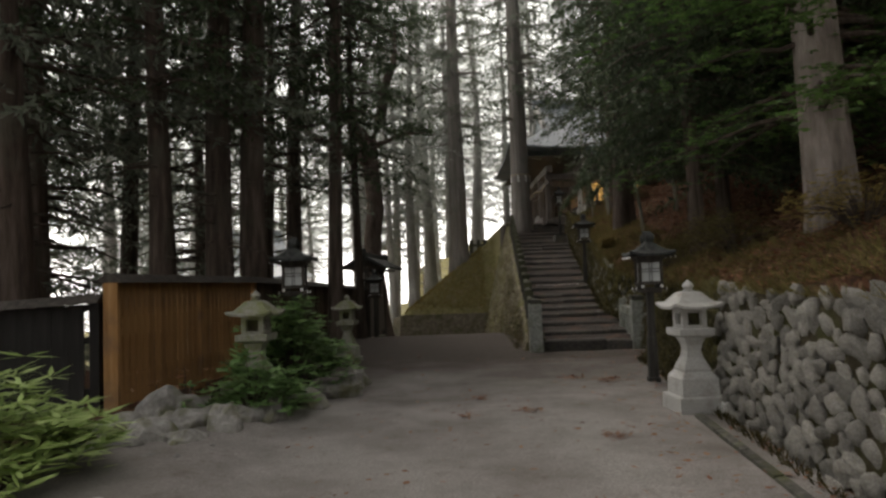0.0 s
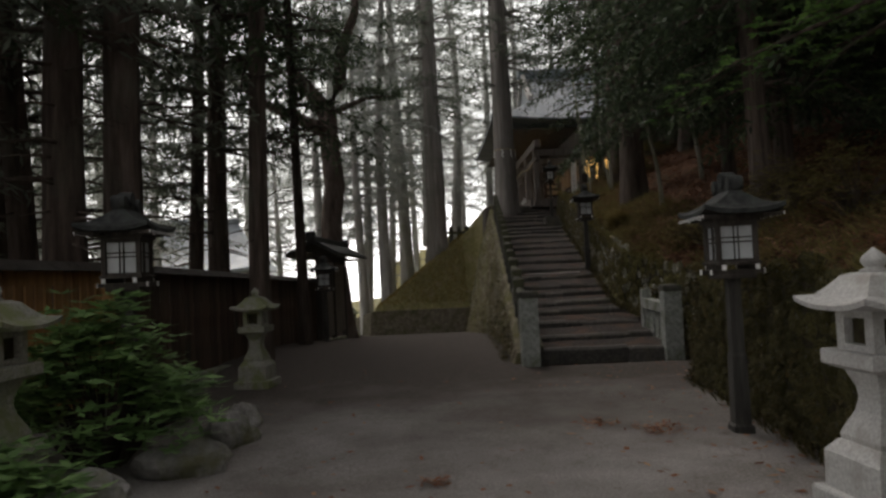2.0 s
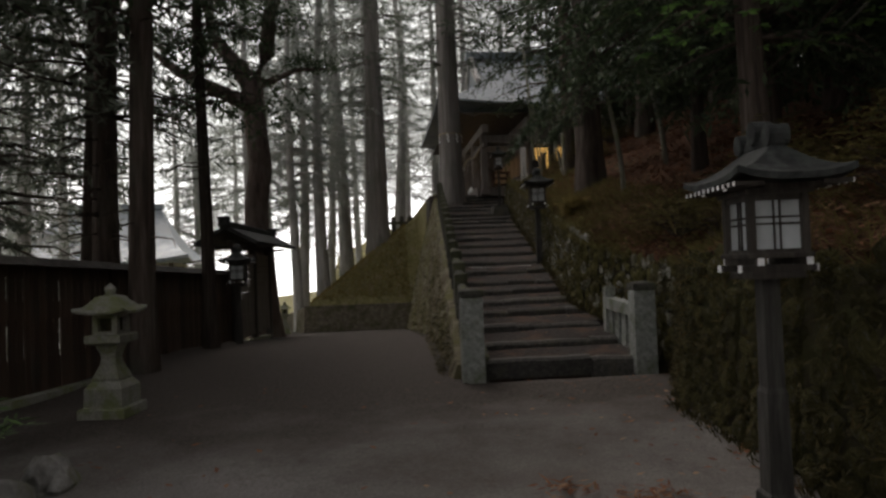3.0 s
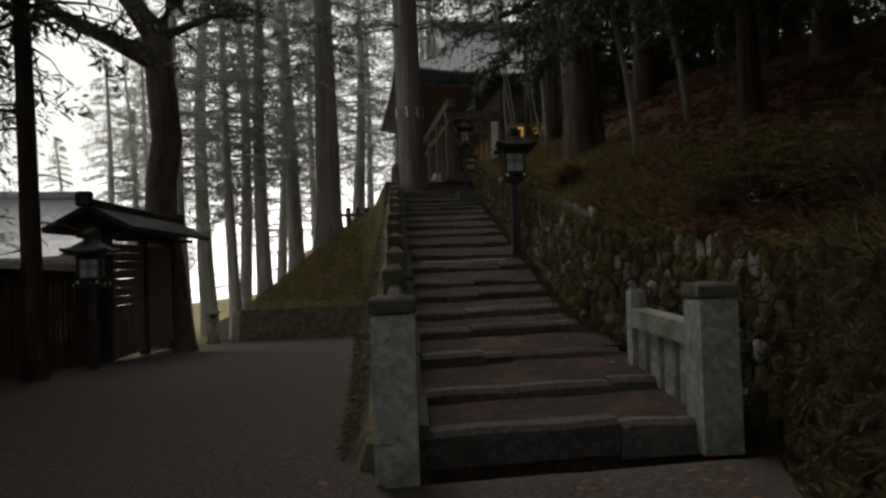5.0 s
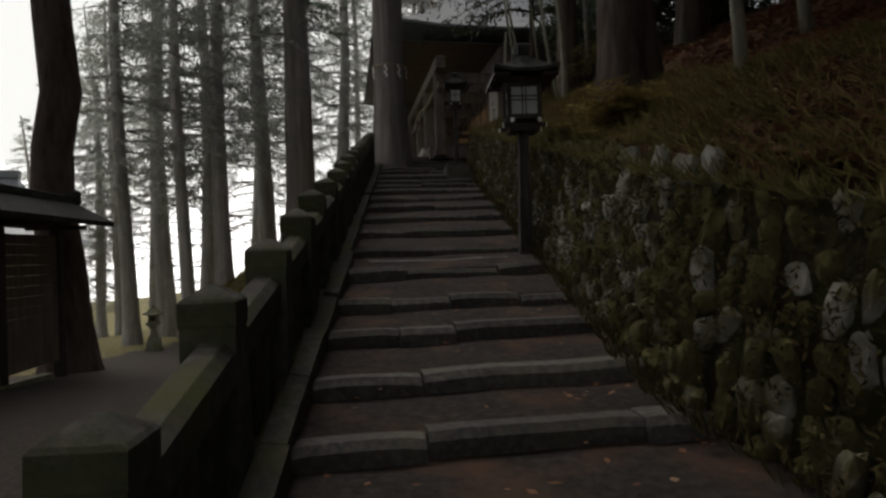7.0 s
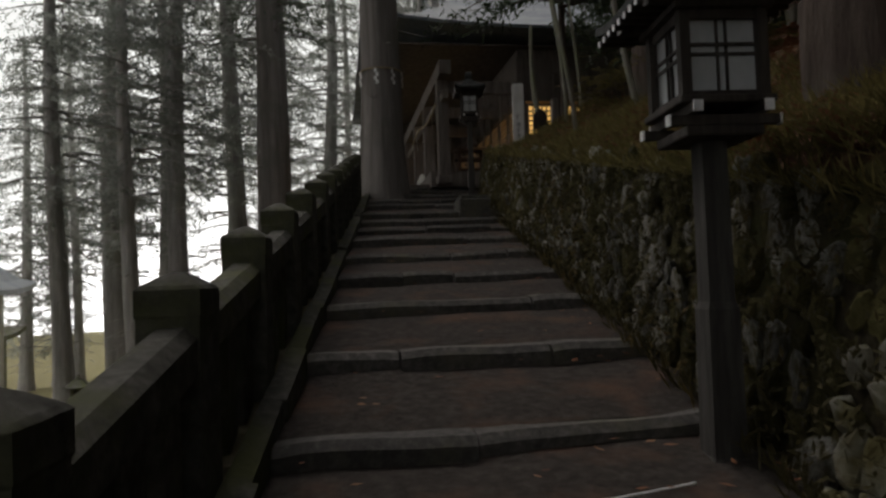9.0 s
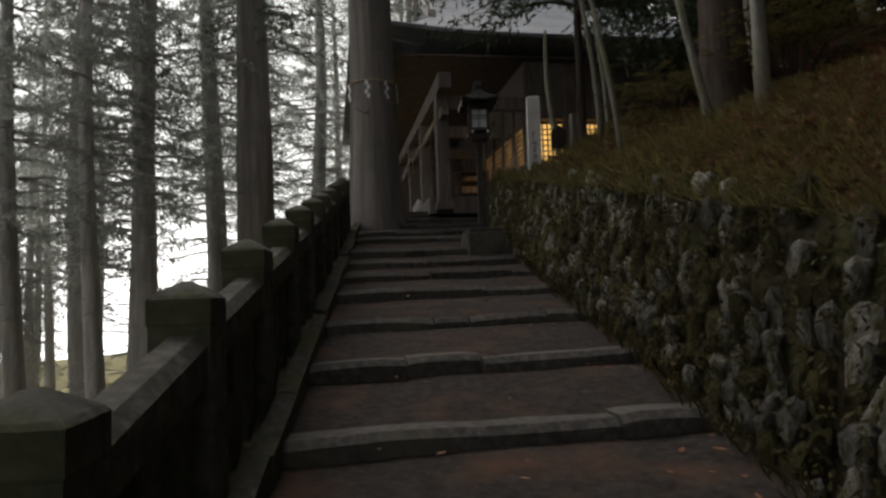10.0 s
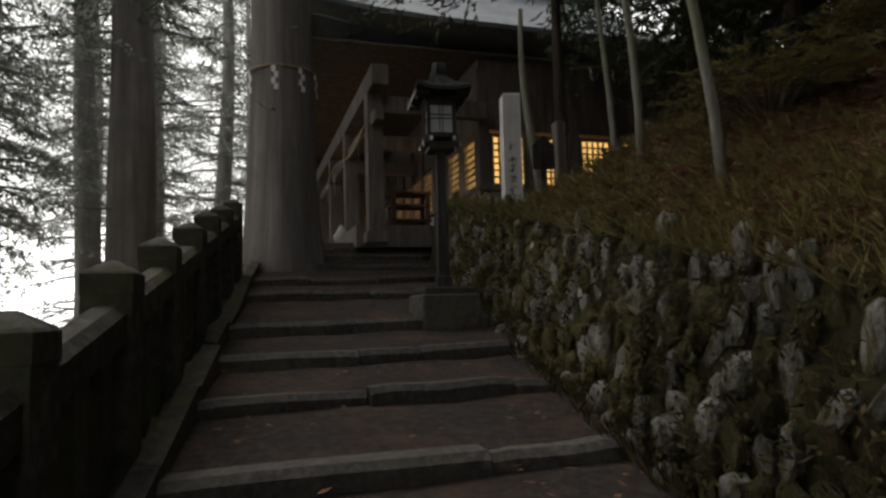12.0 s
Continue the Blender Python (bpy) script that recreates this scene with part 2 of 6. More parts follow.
MAT["lampstone"] = surface("lamp_post_grey_wood", (0.025, 0.023, 0.021), (0.05, 0.047, 0.043), (0.09, 0.085, 0.078), 14, (0.06, 0.058, 0.045), 2, (0.5, 0.7), 0.85, 0.2, 24, 0.5, 0.008, stretch=(1, 1, 0.15))
MAT["roofwood"] = surface("black_copper_roof", (0.018, 0.019, 0.019), (0.036, 0.038, 0.037), (0.07, 0.074, 0.072), 10, (0.05, 0.056, 0.05), 3, (0.5, 0.7), 0.8, 0.15, 30, 0.3, 0.008)
MAT["white"] = surface("white_painted_tip", (0.7, 0.7, 0.7), (0.8, 0.8, 0.8), (0.85, 0.85, 0.85), 20, rough=0.6)
MAT["paper"] = surface("lamp_glass", (0.34, 0.36, 0.37), (0.43, 0.455, 0.465), (0.52, 0.545, 0.555), 4, rough=0.3, spec=0.5, bump_strength=0.05)
MAT["fence"] = surface("orange_cedar_boards", (0.17, 0.085, 0.03), (0.29, 0.155, 0.06), (0.40, 0.235, 0.105), 8, (0.16, 0.10, 0.06), 1.6, (0.5, 0.7), 0.75, 0.25, 16, 0.4, 0.008, stretch=(1, 1, 0.1), vary=0.2)
MAT["fencedark"] = surface("weathered_fence_boards", (0.04, 0.025, 0.018), (0.078, 0.05, 0.036), (0.12, 0.082, 0.06), 8, (0.07, 0.058, 0.046), 1.6, (0.45, 0.65), 0.85, 0.2, 16, 0.4, 0.008, stretch=(1, 1, 0.1), vary=0.3)
MAT["blackfence"] = surface("black_stained_boards", (0.006, 0.0055, 0.005), (0.013, 0.012, 0.0115), (0.026, 0.024, 0.023), 8, rough=0.7, bump_strength=0.3, stretch=(1, 1, 0.1))
# Old timber, its base colour lightened to carry haze over the hall.
MAT["hallwood"] = surface("haze_paled_old_timber", (0.10, 0.087, 0.076), (0.17, 0.148, 0.132), (0.26, 0.232, 0.208), 9, (0.16, 0.138, 0.12), 1.4, (0.5, 0.7), 0.85, 0.2, 18, 0.4, 0.01, stretch=(1, 1, 0.12))
MAT["copper"] = surface("pale_copper_roof_sheet", (0.12, 0.145, 0.165), (0.19, 0.22, 0.245), (0.28, 0.315, 0.34), 3, (0.23, 0.255, 0.265), 0.8, (0.45, 0.65), 0.45, 0.5, 12, 0.15, 0.01)
MAT["plaster"] = surface("pale_plaster", (0.45, 0.43, 0.4), (0.55, 0.53, 0.5), (0.65, 0.63, 0.6), 6, (0.42, 0.4, 0.37), 1.2, (0.5, 0.7), 0.9, 0.2)
MAT["signwood"] = surface("pale_sign_wood", (0.52, 0.51, 0.48), (0.62, 0.61, 0.585), (0.7, 0.69, 0.67), 9, (0.45, 0.44, 0.41), 2, (0.5, 0.75), 0.8, 0.2, 16, 0.2, 0.004, stretch=(1, 1, 0.1))
MAT["ink"] = surface("black_ink", (0.02, 0.02, 0.02), (0.03, 0.03, 0.03), (0.05, 0.05, 0.05), 20)
MAT["shide"] = surface("white_paper_streamer", (0.75, 0.75, 0.74), (0.82, 0.82, 0.81), (0.86, 0.86, 0.85), 12, rough=0.9)
MAT["rope"] = surface("straw_rope", (0.2, 0.16, 0.09), (0.32, 0.26, 0.16), (0.42, 0.36, 0.24), 30, bump_strength=0.8)
MAT["lit"] = glow_mat("lamp_lit_paper", (1.0, 0.6, 0.18), 0.6)


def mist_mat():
    """Mist painted as emission: bright low down, greying where far woods would rise."""
    m, n, l, b = node_mat("painted_mist_glow", 1.0, 0, 0)
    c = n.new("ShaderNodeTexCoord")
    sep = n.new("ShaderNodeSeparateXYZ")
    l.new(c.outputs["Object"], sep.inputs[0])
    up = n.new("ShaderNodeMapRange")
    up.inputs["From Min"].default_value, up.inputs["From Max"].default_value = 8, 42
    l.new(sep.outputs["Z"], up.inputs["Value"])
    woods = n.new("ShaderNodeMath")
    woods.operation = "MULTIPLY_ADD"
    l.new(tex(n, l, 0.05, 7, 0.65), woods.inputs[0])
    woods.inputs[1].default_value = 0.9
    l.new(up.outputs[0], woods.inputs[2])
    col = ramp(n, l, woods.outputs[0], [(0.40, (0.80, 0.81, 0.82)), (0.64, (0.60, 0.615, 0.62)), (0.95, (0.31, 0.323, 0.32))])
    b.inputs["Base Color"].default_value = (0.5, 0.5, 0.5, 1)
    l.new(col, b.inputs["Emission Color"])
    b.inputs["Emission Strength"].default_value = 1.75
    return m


MAT["mist"] = mist_mat()

# ---- mesh helpers ----


def mesh_of(name, bm, smooth=False):
    me = bpy.data.meshes.new(name)
    bm.normal_update()
    bm.to_mesh(me)
    bm.free()
    if smooth:
        for p in me.polygons:
            p.use_smooth = True
    return me


def part(name, bm, material, parent, label="", smooth=False, m=None):
    """Links a bmesh, or a mesh, as one mesh object under a thing or a part."""
    me = bm if isinstance(bm, bpy.types.Mesh) else mesh_of(name, bm, smooth)
    if not me.materials:
        me.materials.append(material)
    ob = new(name, me)
    ob.parent = parent
    if m is not None:
        ob.matrix_basis = m
    if label:
        tagged(ob, label)
    return ob


def thing(name, label, category, group="", m=None, kind=""):
    ob = new(name)
    ob.empty_display_size = 0.2
    if m is not None:
        ob.matrix_basis = m
    return tagged(ob, label, category, group, kind)


def solid(name, bm, material, label="", category="", kind="structure", smooth=False):
    me = bm if isinstance(bm, bpy.types.Mesh) else mesh_of(name, bm, smooth)
    me.materials.append(material)
    return tagged(new(name, me), label, category, kind=kind)


def box(x0, x1, y0, y1, z0, z1, bev=0.0, bm=None, m=None):
    bm = bm or bmesh.new()
    g = bmesh.ops.create_cube(bm, size=1.0)["verts"]
    for v in g:
        v.co = Vector((x0 + (v.co.x + 0.5) * (x1 - x0), y0 + (v.co.y + 0.5) * (y1 - y0), z0 + (v.co.z + 0.5) * (z1 - z0)))
    if bev:
        es = list({e for v in g for e in v.link_edges})
        r = bmesh.ops.bevel(bm, geom=es, offset=bev, segments=1, affect="EDGES")
        g = list({v for f in r["faces"] for v in f.verts} | {v for v in g if v.is_valid})
    if m is not None:
        bmesh.ops.transform(bm, matrix=m, verts=[v for v in g if v.is_valid])
    return bm


def hull_box(corners, bm=None):
    """A box from its eight corners: four below, four above, both in turn."""
    bm = bm or bmesh.new()
    v = [bm.verts.new(c) for c in corners]
    for f in ((3, 2, 1, 0), (4, 5, 6, 7), (0, 1, 5, 4), (1, 2, 6, 5), (2, 3, 7, 6), (3, 0, 4, 7)):
        bm.faces.new([v[i] for i in f])
    return bm


def loft(rings, bm=None, caps=True):
    """Rings of equal number, joined in turn."""
    bm = bm or bmesh.new()
    rs = [[bm.verts.new(c) for c in r] for r in rings]
    k = len(rs[0])
    for a, b in zip(rs, rs[1:]):
        for i in range(k):
            bm.faces.new((a[i], a[(i + 1) % k], b[(i + 1) % k], b[i]))
    if caps:
        bm.faces.new(rs[0][::-1])
        bm.faces.new(rs[-1])
    return bm


def square_ring(w, z, d=None):
    d = w if d is None else d
    return [(-w / 2, -d / 2, z), (w / 2, -d / 2, z), (w / 2, d / 2, z), (-w / 2, d / 2, z)]


def round_ring(r, z, k=12, x=0, y=0):
    return [(x + r * math.cos(2 * math.pi * i / k), y + r * math.sin(2 * math.pi * i / k), z) for i in range(k)]


def tube(points, radii, k=7, bm=None):
    """A tapered tube along points."""
    rings, up = [], Vector((0, 0, 1))
    pts = [Vector([float(c) for c in p]) for p in points]
    for i, p in enumerate(pts):
        d = (pts[min(i + 1, len(pts) - 1)] - pts[max(i - 1, 0)]).normalized()
        a = d.cross(up if abs(d.z) < 0.95 else Vector((1, 0, 0))).normalized()
        b = d.cross(a)
        rings.append([p + float(radii[i]) * (math.cos(2 * math.pi * j / k) * a + math.sin(2 * math.pi * j / k) * b) for j in range(k)])
    return loft(rings, bm)


def numpy_mesh(name, verts, faces):
    """A mesh from arrays of corners and of triangles."""
    me = bpy.data.meshes.new(name)
    v, f = np.asarray(verts, dtype=np.float32), np.asarray(faces, dtype=np.int32)
    me.vertices.add(len(v))
    me.vertices.foreach_set("co", v.ravel())
    k = f.shape[1]
    me.loops.add(f.size)
    me.loops.foreach_set("vertex_index", f.ravel())
    me.polygons.add(len(f))
    me.polygons.foreach_set("loop_start", np.arange(0, f.size, k, dtype=np.int32))
    me.update(calc_edges=True)
    me.validate()
    return me


def leaves_mesh(name, base, way, length, width, rng, flat=0.5):
    """Pointed leaves, two triangles each, at base along way."""
    k = len(base)
    way = way / np.maximum(1e-6, np.linalg.norm(way, axis=1))[:, None]
    rnd = rng.normal(size=(k, 3))
    rnd[:, 2] += flat * 2.5
    side = np.cross(way, rnd)
    side /= np.maximum(1e-6, np.linalg.norm(side, axis=1))[:, None]
    L, W = np.broadcast_to(length, k)[:, None], np.broadcast_to(width, k)[:, None]
    mid = base + way * L * 0.45
    v = np.stack([base, mid + side * W * 0.5, base + way * L, mid - side * W * 0.5], axis=1).reshape(-1, 3)
    return numpy_mesh(name, v, np.arange(4 * k).reshape(-1, 4))


# ---- the lie of the land ----
STEP_Y = (13.95, 14.68, 15.42, 16.17, 16.82, 17.52, 18.2, 19.12, 20.04, 21.02, 22.14, 23.1, 24.15, 25.21, 26.15, 26.95, 27.88, 29.35, 30.3, 31.5, 32.5, 33.5)
TERRACE = 4.38


def nose(y):
    return 0.53 + 0.21 * (y - 15.58)


def stair_left(y):
    return 2.02 + 0.083 * (y - 13.7)


def stair_right(y):
    return max(3.95 + 0.02 * (y - 13.9), 4.0 + 0.125 * (y - 16.3))


def bank_top(y):
    return 1.34 if y < 13 else max(1.34, 1.39 + 0.205 * (min(y, 31) - 14.75))


def bank_line(y):
    """Where the foot of the retaining wall runs."""
    if y < 11.8:
        return 2.72 + 0.125 * (y - 5.0) if y > 3 else 2.47
    if y < 13.6:
        return 3.57 + 0.88 * (y - 11.8) / 1.8
    if y < 15.2:
        return 4.45 - 0.2 * (y - 13.6) / 1.6
    return max(stair_right(y), 4.25 - 0.2 * (y - 15.2))


def path_level(y):
    return 0.0 if y < 17 else -0.0106 * (y - 17) ** 2 if y < 21 else -0.17 - 0.085 * (y - 21) if y < 36 else -1.445 - 0.06 * (min(y, 70) - 36)


def land(x, y):
    w = noise.noise((x * 0.5, y * 0.5, 0)) * 0.06
    b = bank_line(y) + 0.22
    if y > 33.5 and x > 3.0 - 0.1 * max(0, y - 45):
        up = TERRACE if x < 9 else TERRACE + 0.35 * (x - 9)
        return min(up, TERRACE + 5)
    if x > b:
        d = x - b
        h = bank_top(y) + 0.03 + 0.50 * d - (0.012 * d * d if d < 20 else 4.8)
        if y > 27.5:
            h = min(h, bank_top(27.5) + 0.2 * d)
        return h + w * 2.5
    if 13.6 < y <= 33.5 and x > stair_left(y) - 0.1:
        return nose(y) - 0.42
    p = path_level(y)
    if y > 35.2 and x > -2.3:
        top = min(-0.25 + 1.2 * (y - 35.2), -0.25 + 0.8 * (x + 2.3))
        return min(top, TERRACE) + w
    g = p + w * (0.3 if abs(x) < 3 else 1.2)
    left = -4.6 - (0.0 if y < 20 else 0.05 * (y - 20))
    if x < left:
        g -= 0.10 * (left - x) if x > left - 30 else 3.0
    if y < 9.5 and -5 < x < -1.7:
        g += 0.10 * max(0, min(1, (-1.7 - x) / 0.5)) * max(0, min(1, (9.5 - y)))
    return g


def spread(a, fine0, fine1, b, step, coarse):
    out = list(np.arange(fine0, fine1, step))
    s, v = step, fine1
    while v < b:
        out.append(v)
        s = min(coarse, s * 1.22)
        v += s
    out.append(b)
    s, v = step, fine0
    while v > a:
        s = min(coarse, s * 1.22)
        v -= s
        out.insert(0, max(v, a))
    return sorted(set(round(float(q), 4) for q in out))


def build_ground():
    xs, ys = spread(-160, -6, 9, 160, 0.15, 12), spread(-120, -1, 41, 160, 0.2, 12)
    v = [(x, y, land(x, y)) for y in ys for x in xs]
    k = len(xs)
    f, which = [], []
    for j in range(len(ys) - 1):
        for i in range(k - 1):
            f.append((j * k + i, j * k + i + 1, (j + 1) * k + i + 1, (j + 1) * k + i))
            x, y = 0.5 * (xs[i] + xs[i + 1]), 0.5 * (ys[j] + ys[j + 1])
            wob = 0.25 * noise.noise((x * 1.3, y * 1.3, 3))
            if x > bank_line(y) + 0.1 and not (y > 33.5 and x < 7):
                which.append(1)
            elif y > 35.2 and -2.35 < x < 3.4:
                which.append(2)
            elif x < -3.5 + wob:
                # beyond y 27 the paler grass colour stands in for mist over the ground
                which.append(2 if y > 27 else 1)
            else:
                which.append(0)
    me = numpy_mesh("ground", v, f)
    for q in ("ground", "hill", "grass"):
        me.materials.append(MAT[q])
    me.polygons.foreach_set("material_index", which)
    for p in me.polygons:
        p.use_smooth = True
    return tagged(new("ground", me), "grey gravel path rising into leaf-covered banks", "ground", kind="structure")


build_ground()

# a glowing shell painted as mist closes the view and adds light all round
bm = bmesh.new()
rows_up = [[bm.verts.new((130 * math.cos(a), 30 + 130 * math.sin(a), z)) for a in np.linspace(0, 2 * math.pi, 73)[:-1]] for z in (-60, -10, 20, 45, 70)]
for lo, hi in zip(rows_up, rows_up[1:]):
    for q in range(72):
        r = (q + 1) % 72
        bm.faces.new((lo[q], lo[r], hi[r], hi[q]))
solid("backdrop", bm, MAT["mist"], "glowing shell painted as pale white mist all round beyond the trees", "mist", smooth=True)

# ---- staircase ----
rs = random.Random(5)
stairs = thing("staircase", "long worn stone staircase with soil treads", "stairs", kind="structure")
edges = list(STEP_Y) + [35.2]
for i, y in enumerate(STEP_Y):
    z = nose(y) if i < len(STEP_Y) - 1 else TERRACE + 0.01
    y1 = edges[i + 1] + 0.1
    low = -0.8
    zb = nose(edges[i + 1]) - 0.10 if i < len(STEP_Y) - 1 else z
    rings, n = [], 7
    for q in range(n + 1):
        t = q / n
        yq = y + 0.1 + (y1 - y - 0.1) * t
        zq = z - 0.03 + (zb - z + 0.03) * t ** 0.8
        a, c = stair_left(yq), stair_right(yq) + 0.28
        tops = [(c + (a - c) * u / 8, yq, zq + 0.02 * (1 - u / 8) + 0.02 * noise.noise(((c + (a - c) * u / 8) * 2.3, yq * 2.3, 4.0))) for u in range(9)]
        rings.append([(a, yq, low), (c, yq, low)] + tops)
    bm = loft(rings)
    part("tread", bm, MAT["soil"], stairs, "packed brown soil tread")


def step_stone(i, x0, x1, y, z, drop, depth):
    """One riser block with worn, uneven edges."""
    n, rings = 7, []
    for j in range(n + 1):
        t = j / n
        x = x0 + 0.006 + (x1 - x0 - 0.012) * t
        w = 0.022 * noise.noise((x * 2.1, y, 1.7)) + (0.004 if 0 < j < n else -0.004)
        q = 0.03 * noise.noise((x * 1.4, y * 3, 7.7))
        rings.append([(x, y + q, z - drop), (x, y + q - 0.006, z - 0.035 + w), (x, y + q + 0.03, z + w), (x, y + depth, z + 0.6 * w), (x, y + depth, z - drop)])
    return loft(rings)


for i, y in enumerate(STEP_Y):
    z = nose(y)
    drop = 0.24 if i == 0 else 0.19
    x0, x1 = stair_left(y) + 0.06, stair_right(y) + 0.12
    if i > 16:
        x1 -= 0.25 if i < 19 else 0.0
    k = rs.choice((2, 3, 3, 4))
    cuts = sorted(rs.uniform(0.2, 0.85) for _ in range(k - 1))
    cuts = [0] + [c for n, c in enumerate(cuts) if n == 0 or c - cuts[n - 1] > 0.1] + [1]
    for a, b in zip(cuts, cuts[1:]):
        dz, dy = rs.uniform(-0.022, 0.012), rs.uniform(-0.03, 0.04)
        part("step_stone", step_stone(i, x0 + (x1 - x0) * a, x0 + (x1 - x0) * b, y + dy, z + dz, drop, 0.13 + rs.uniform(0, 0.06)), MAT["step"], stairs, smooth=False)

# kerb along the balustrade's foot
y = 14.0
while y < 31:
    y1 = y + rs.uniform(0.5, 1.1)
    a, b = stair_left(y), stair_left(y1)
    e = 0.012
    lift, wide = rs.uniform(0.035, 0.07), rs.uniform(0.06, 0.095)
    za, zb = nose(y) + lift, nose(y1) + lift + rs.uniform(-0.015, 0.015)
    bm = hull_box([(a - 0.02, y + e, za - 0.5), (a + wide, y + e, za - 0.5), (b + wide, y1 - e, zb - 0.5), (b - 0.02, y1 - e, zb - 0.5),
              (a - 0.02, y + e, za), (a + wide, y + e, za - 0.015), (b + wide, y1 - e, zb - 0.015), (b - 0.02, y1 - e, zb)])
    part("kerb_stone", bm, MAT["rail"], stairs, "mossy sloping kerb stone")
    y = y1

# outer side of the stairs, a battered overgrown face
rings = []
for y in np.arange(13.95, 35.4, 0.25):
    x = stair_left(y) - 0.12
    zt, zb = nose(y) - 0.02, path_level(y) - 0.4
    lean = 0.24 * (zt - zb)
    ring = []
    for q in range(11):
        t = q / 10
        z = zb + (zt - zb) * t
        ring.append((x - 0.2 - lean * (1 - t) + 0.10 * noise.noise((y * 1.3, z * 1.3, 0)) + 0.05 * noise.noise((y * 4, z * 4, 5)), y, z))
    rings.append(ring + [(x + 0.14, y, zt), (x + 0.14, y, zb)])
solid("wall_stair_side", loft(rings), MAT["sideface"], "overgrown mossy stone side of the staircase", "wall")

# low wall before the grass slope
bm = bmesh.new()
hull_box([(-2.5, 35.05, -2.3), (3.6, 34.5, -2.3), (3.6, 35.2, -2.3), (-2.5, 35.6, -2.3), (-2.42, 35.2, -0.22), (3.6, 34.75, -0.22), (3.6, 35.2, -0.22), (-2.42, 35.62, -0.22)], bm)
hull_box([(-2.5, 35.1, -2.3), (-2.1, 35.1, -2.3), (-3.9, 41, -2.6), (-4.4, 41, -2.6), (-2.42, 35.2, -0.22), (-2.1, 35.2, -0.22), (-3.7, 41, -1.0), (-4.2, 41, -1.0)], bm)
solid("wall_grass_slope", bm, MAT["earthwall"], "low earth-coloured wall below a grassy slope", "wall")

# ---- balustrade ----
bal = thing("stone_balustrade", "mossy stone balustrade with capped posts along the stairs", "balustrade")


def capped_post(w, h, cap=0.045, chip=0.012):
    """A square post, chamfered, with a low pyramid on top."""
    return loft([square_ring(w + 0.01, 0), square_ring(w, h - cap - 0.10), square_ring(w + 0.008, h - cap - 0.09), square_ring(w + 0.008, h - cap - chip), square_ring(w - 0.012, h - cap), square_ring(0.5 * w, h - 0.4 * cap), square_ring(0.03, h)])


post_y = [15.0, 15.96, 16.85, 17.8] + [18.70 + 0.953 * i for i in range(13)]
cap_mesh = mesh_of("post", capped_post(0.19, 1.02))
top = lambda y: 1.90 + 0.226 * (y - 18.63)
for y in post_y:
    part("post", cap_mesh, MAT["rail"], bal, m=pose(stair_left(y) - 0.13, y, top(y) - 1.02 + rs.uniform(-0.012, 0.012), rs.uniform(-0.8, 0.8), rs.uniform(-0.8, 0.8), -4.7 + rs.uniform(-2, 2)))
for y0, y1 in zip([13.8] + post_y, post_y):
    a, b = stair_left(y0) - 0.13, stair_left(y1) - 0.13
    e = 0.09
    za, zb = top(y0 + e) - 0.16, top(y1 - e) - 0.16
    ya, yb, w = y0 + e, y1 - e, 0.075
    bm = loft([[(a - w, ya, za - 0.15), (a + w, ya, za - 0.15), (a + w, ya, za - 0.035), (a + w - 0.035, ya, za), (a - w + 0.035, ya, za), (a - w, ya, za - 0.035)],
               [(b - w, yb, zb - 0.15), (b + w, yb, zb - 0.15), (b + w, yb, zb - 0.035), (b + w - 0.035, yb, zb), (b - w + 0.035, yb, zb), (b - w, yb, zb - 0.035)]])
    part("rail", bm, MAT["rail"], bal)
    for j in range(3):
        t = (j + 0.5) / 3
        y = ya + (yb - ya) * t
        x, z = a + (b - a) * t, za + (zb - za) * t - 0.12
        part("upright_slab", box(x - 0.045, x + 0.045, y - 0.105, y + 0.105, z - 0.62, z - 0.01, 0.01), MAT["rail"], bal)

foot_post = thing("stone_gate_post", "square granite post with carved characters at the stair foot", "post", "posts at the foot of the stairs", pose(1.9, 13.8, 0, 0, 0, -3))
part("shaft", loft([square_ring(0.27, -0.05), square_ring(0.265, 0.97), square_ring(0.25, 1.0)]), MAT["post"], foot_post)
part("cap", loft([square_ring(0.22, 1.0), square_ring(0.22, 1.01), square_ring(0.285, 1.015), square_ring(0.285, 1.085), square_ring(0.26, 1.1), square_ring(0.1, 1.115)]), MAT["rail"], foot_post, "mossy cap stone")
# worn brush characters running down the face, too worn to be read
bm = bmesh.new()
for j in range(6):
    zc = 0.86 - 0.145 * j
    for s in range(4):
        u, v = rs.uniform(-0.045, 0.045), rs.uniform(-0.05, 0.05)
        sweep, fall = rs.uniform(-0.05, 0.05), rs.uniform(-0.06, 0.01)
        pts = [(u + sweep * q + 0.02 * math.sin(3 * q + s), -0.134, zc + v + fall * q + 0.012 * math.sin(5 * q + j)) for q in np.linspace(0, 1, 6)]
        tube(pts, [0.003, 0.0075, 0.009, 0.008, 0.006, 0.003], 6, bm)
tagged(part("carving", bm, MAT["post"], foot_post, "worn carved characters"), kind="stuff")
fp2 = copy_thing(foot_post, pose(4.12, 13.95, 0, 0, 0, -6))
tagged(fp2, "square granite gate post with a short slatted side rail")
for o in list(fp2.children):
    if o.name.startswith("carving"):
        bpy.data.objects.remove(o)
side_rail = thing("stone_side_rail", "short granite rail with upright slabs beside the stairs", "balustrade")
part("post", loft([square_ring(0.135, 0.1), square_ring(0.13, 0.99), square_ring(0.10, 1.015)]), MAT["post"], side_rail, m=pose(4.11, 15.1, 0, 0, 0, -5))
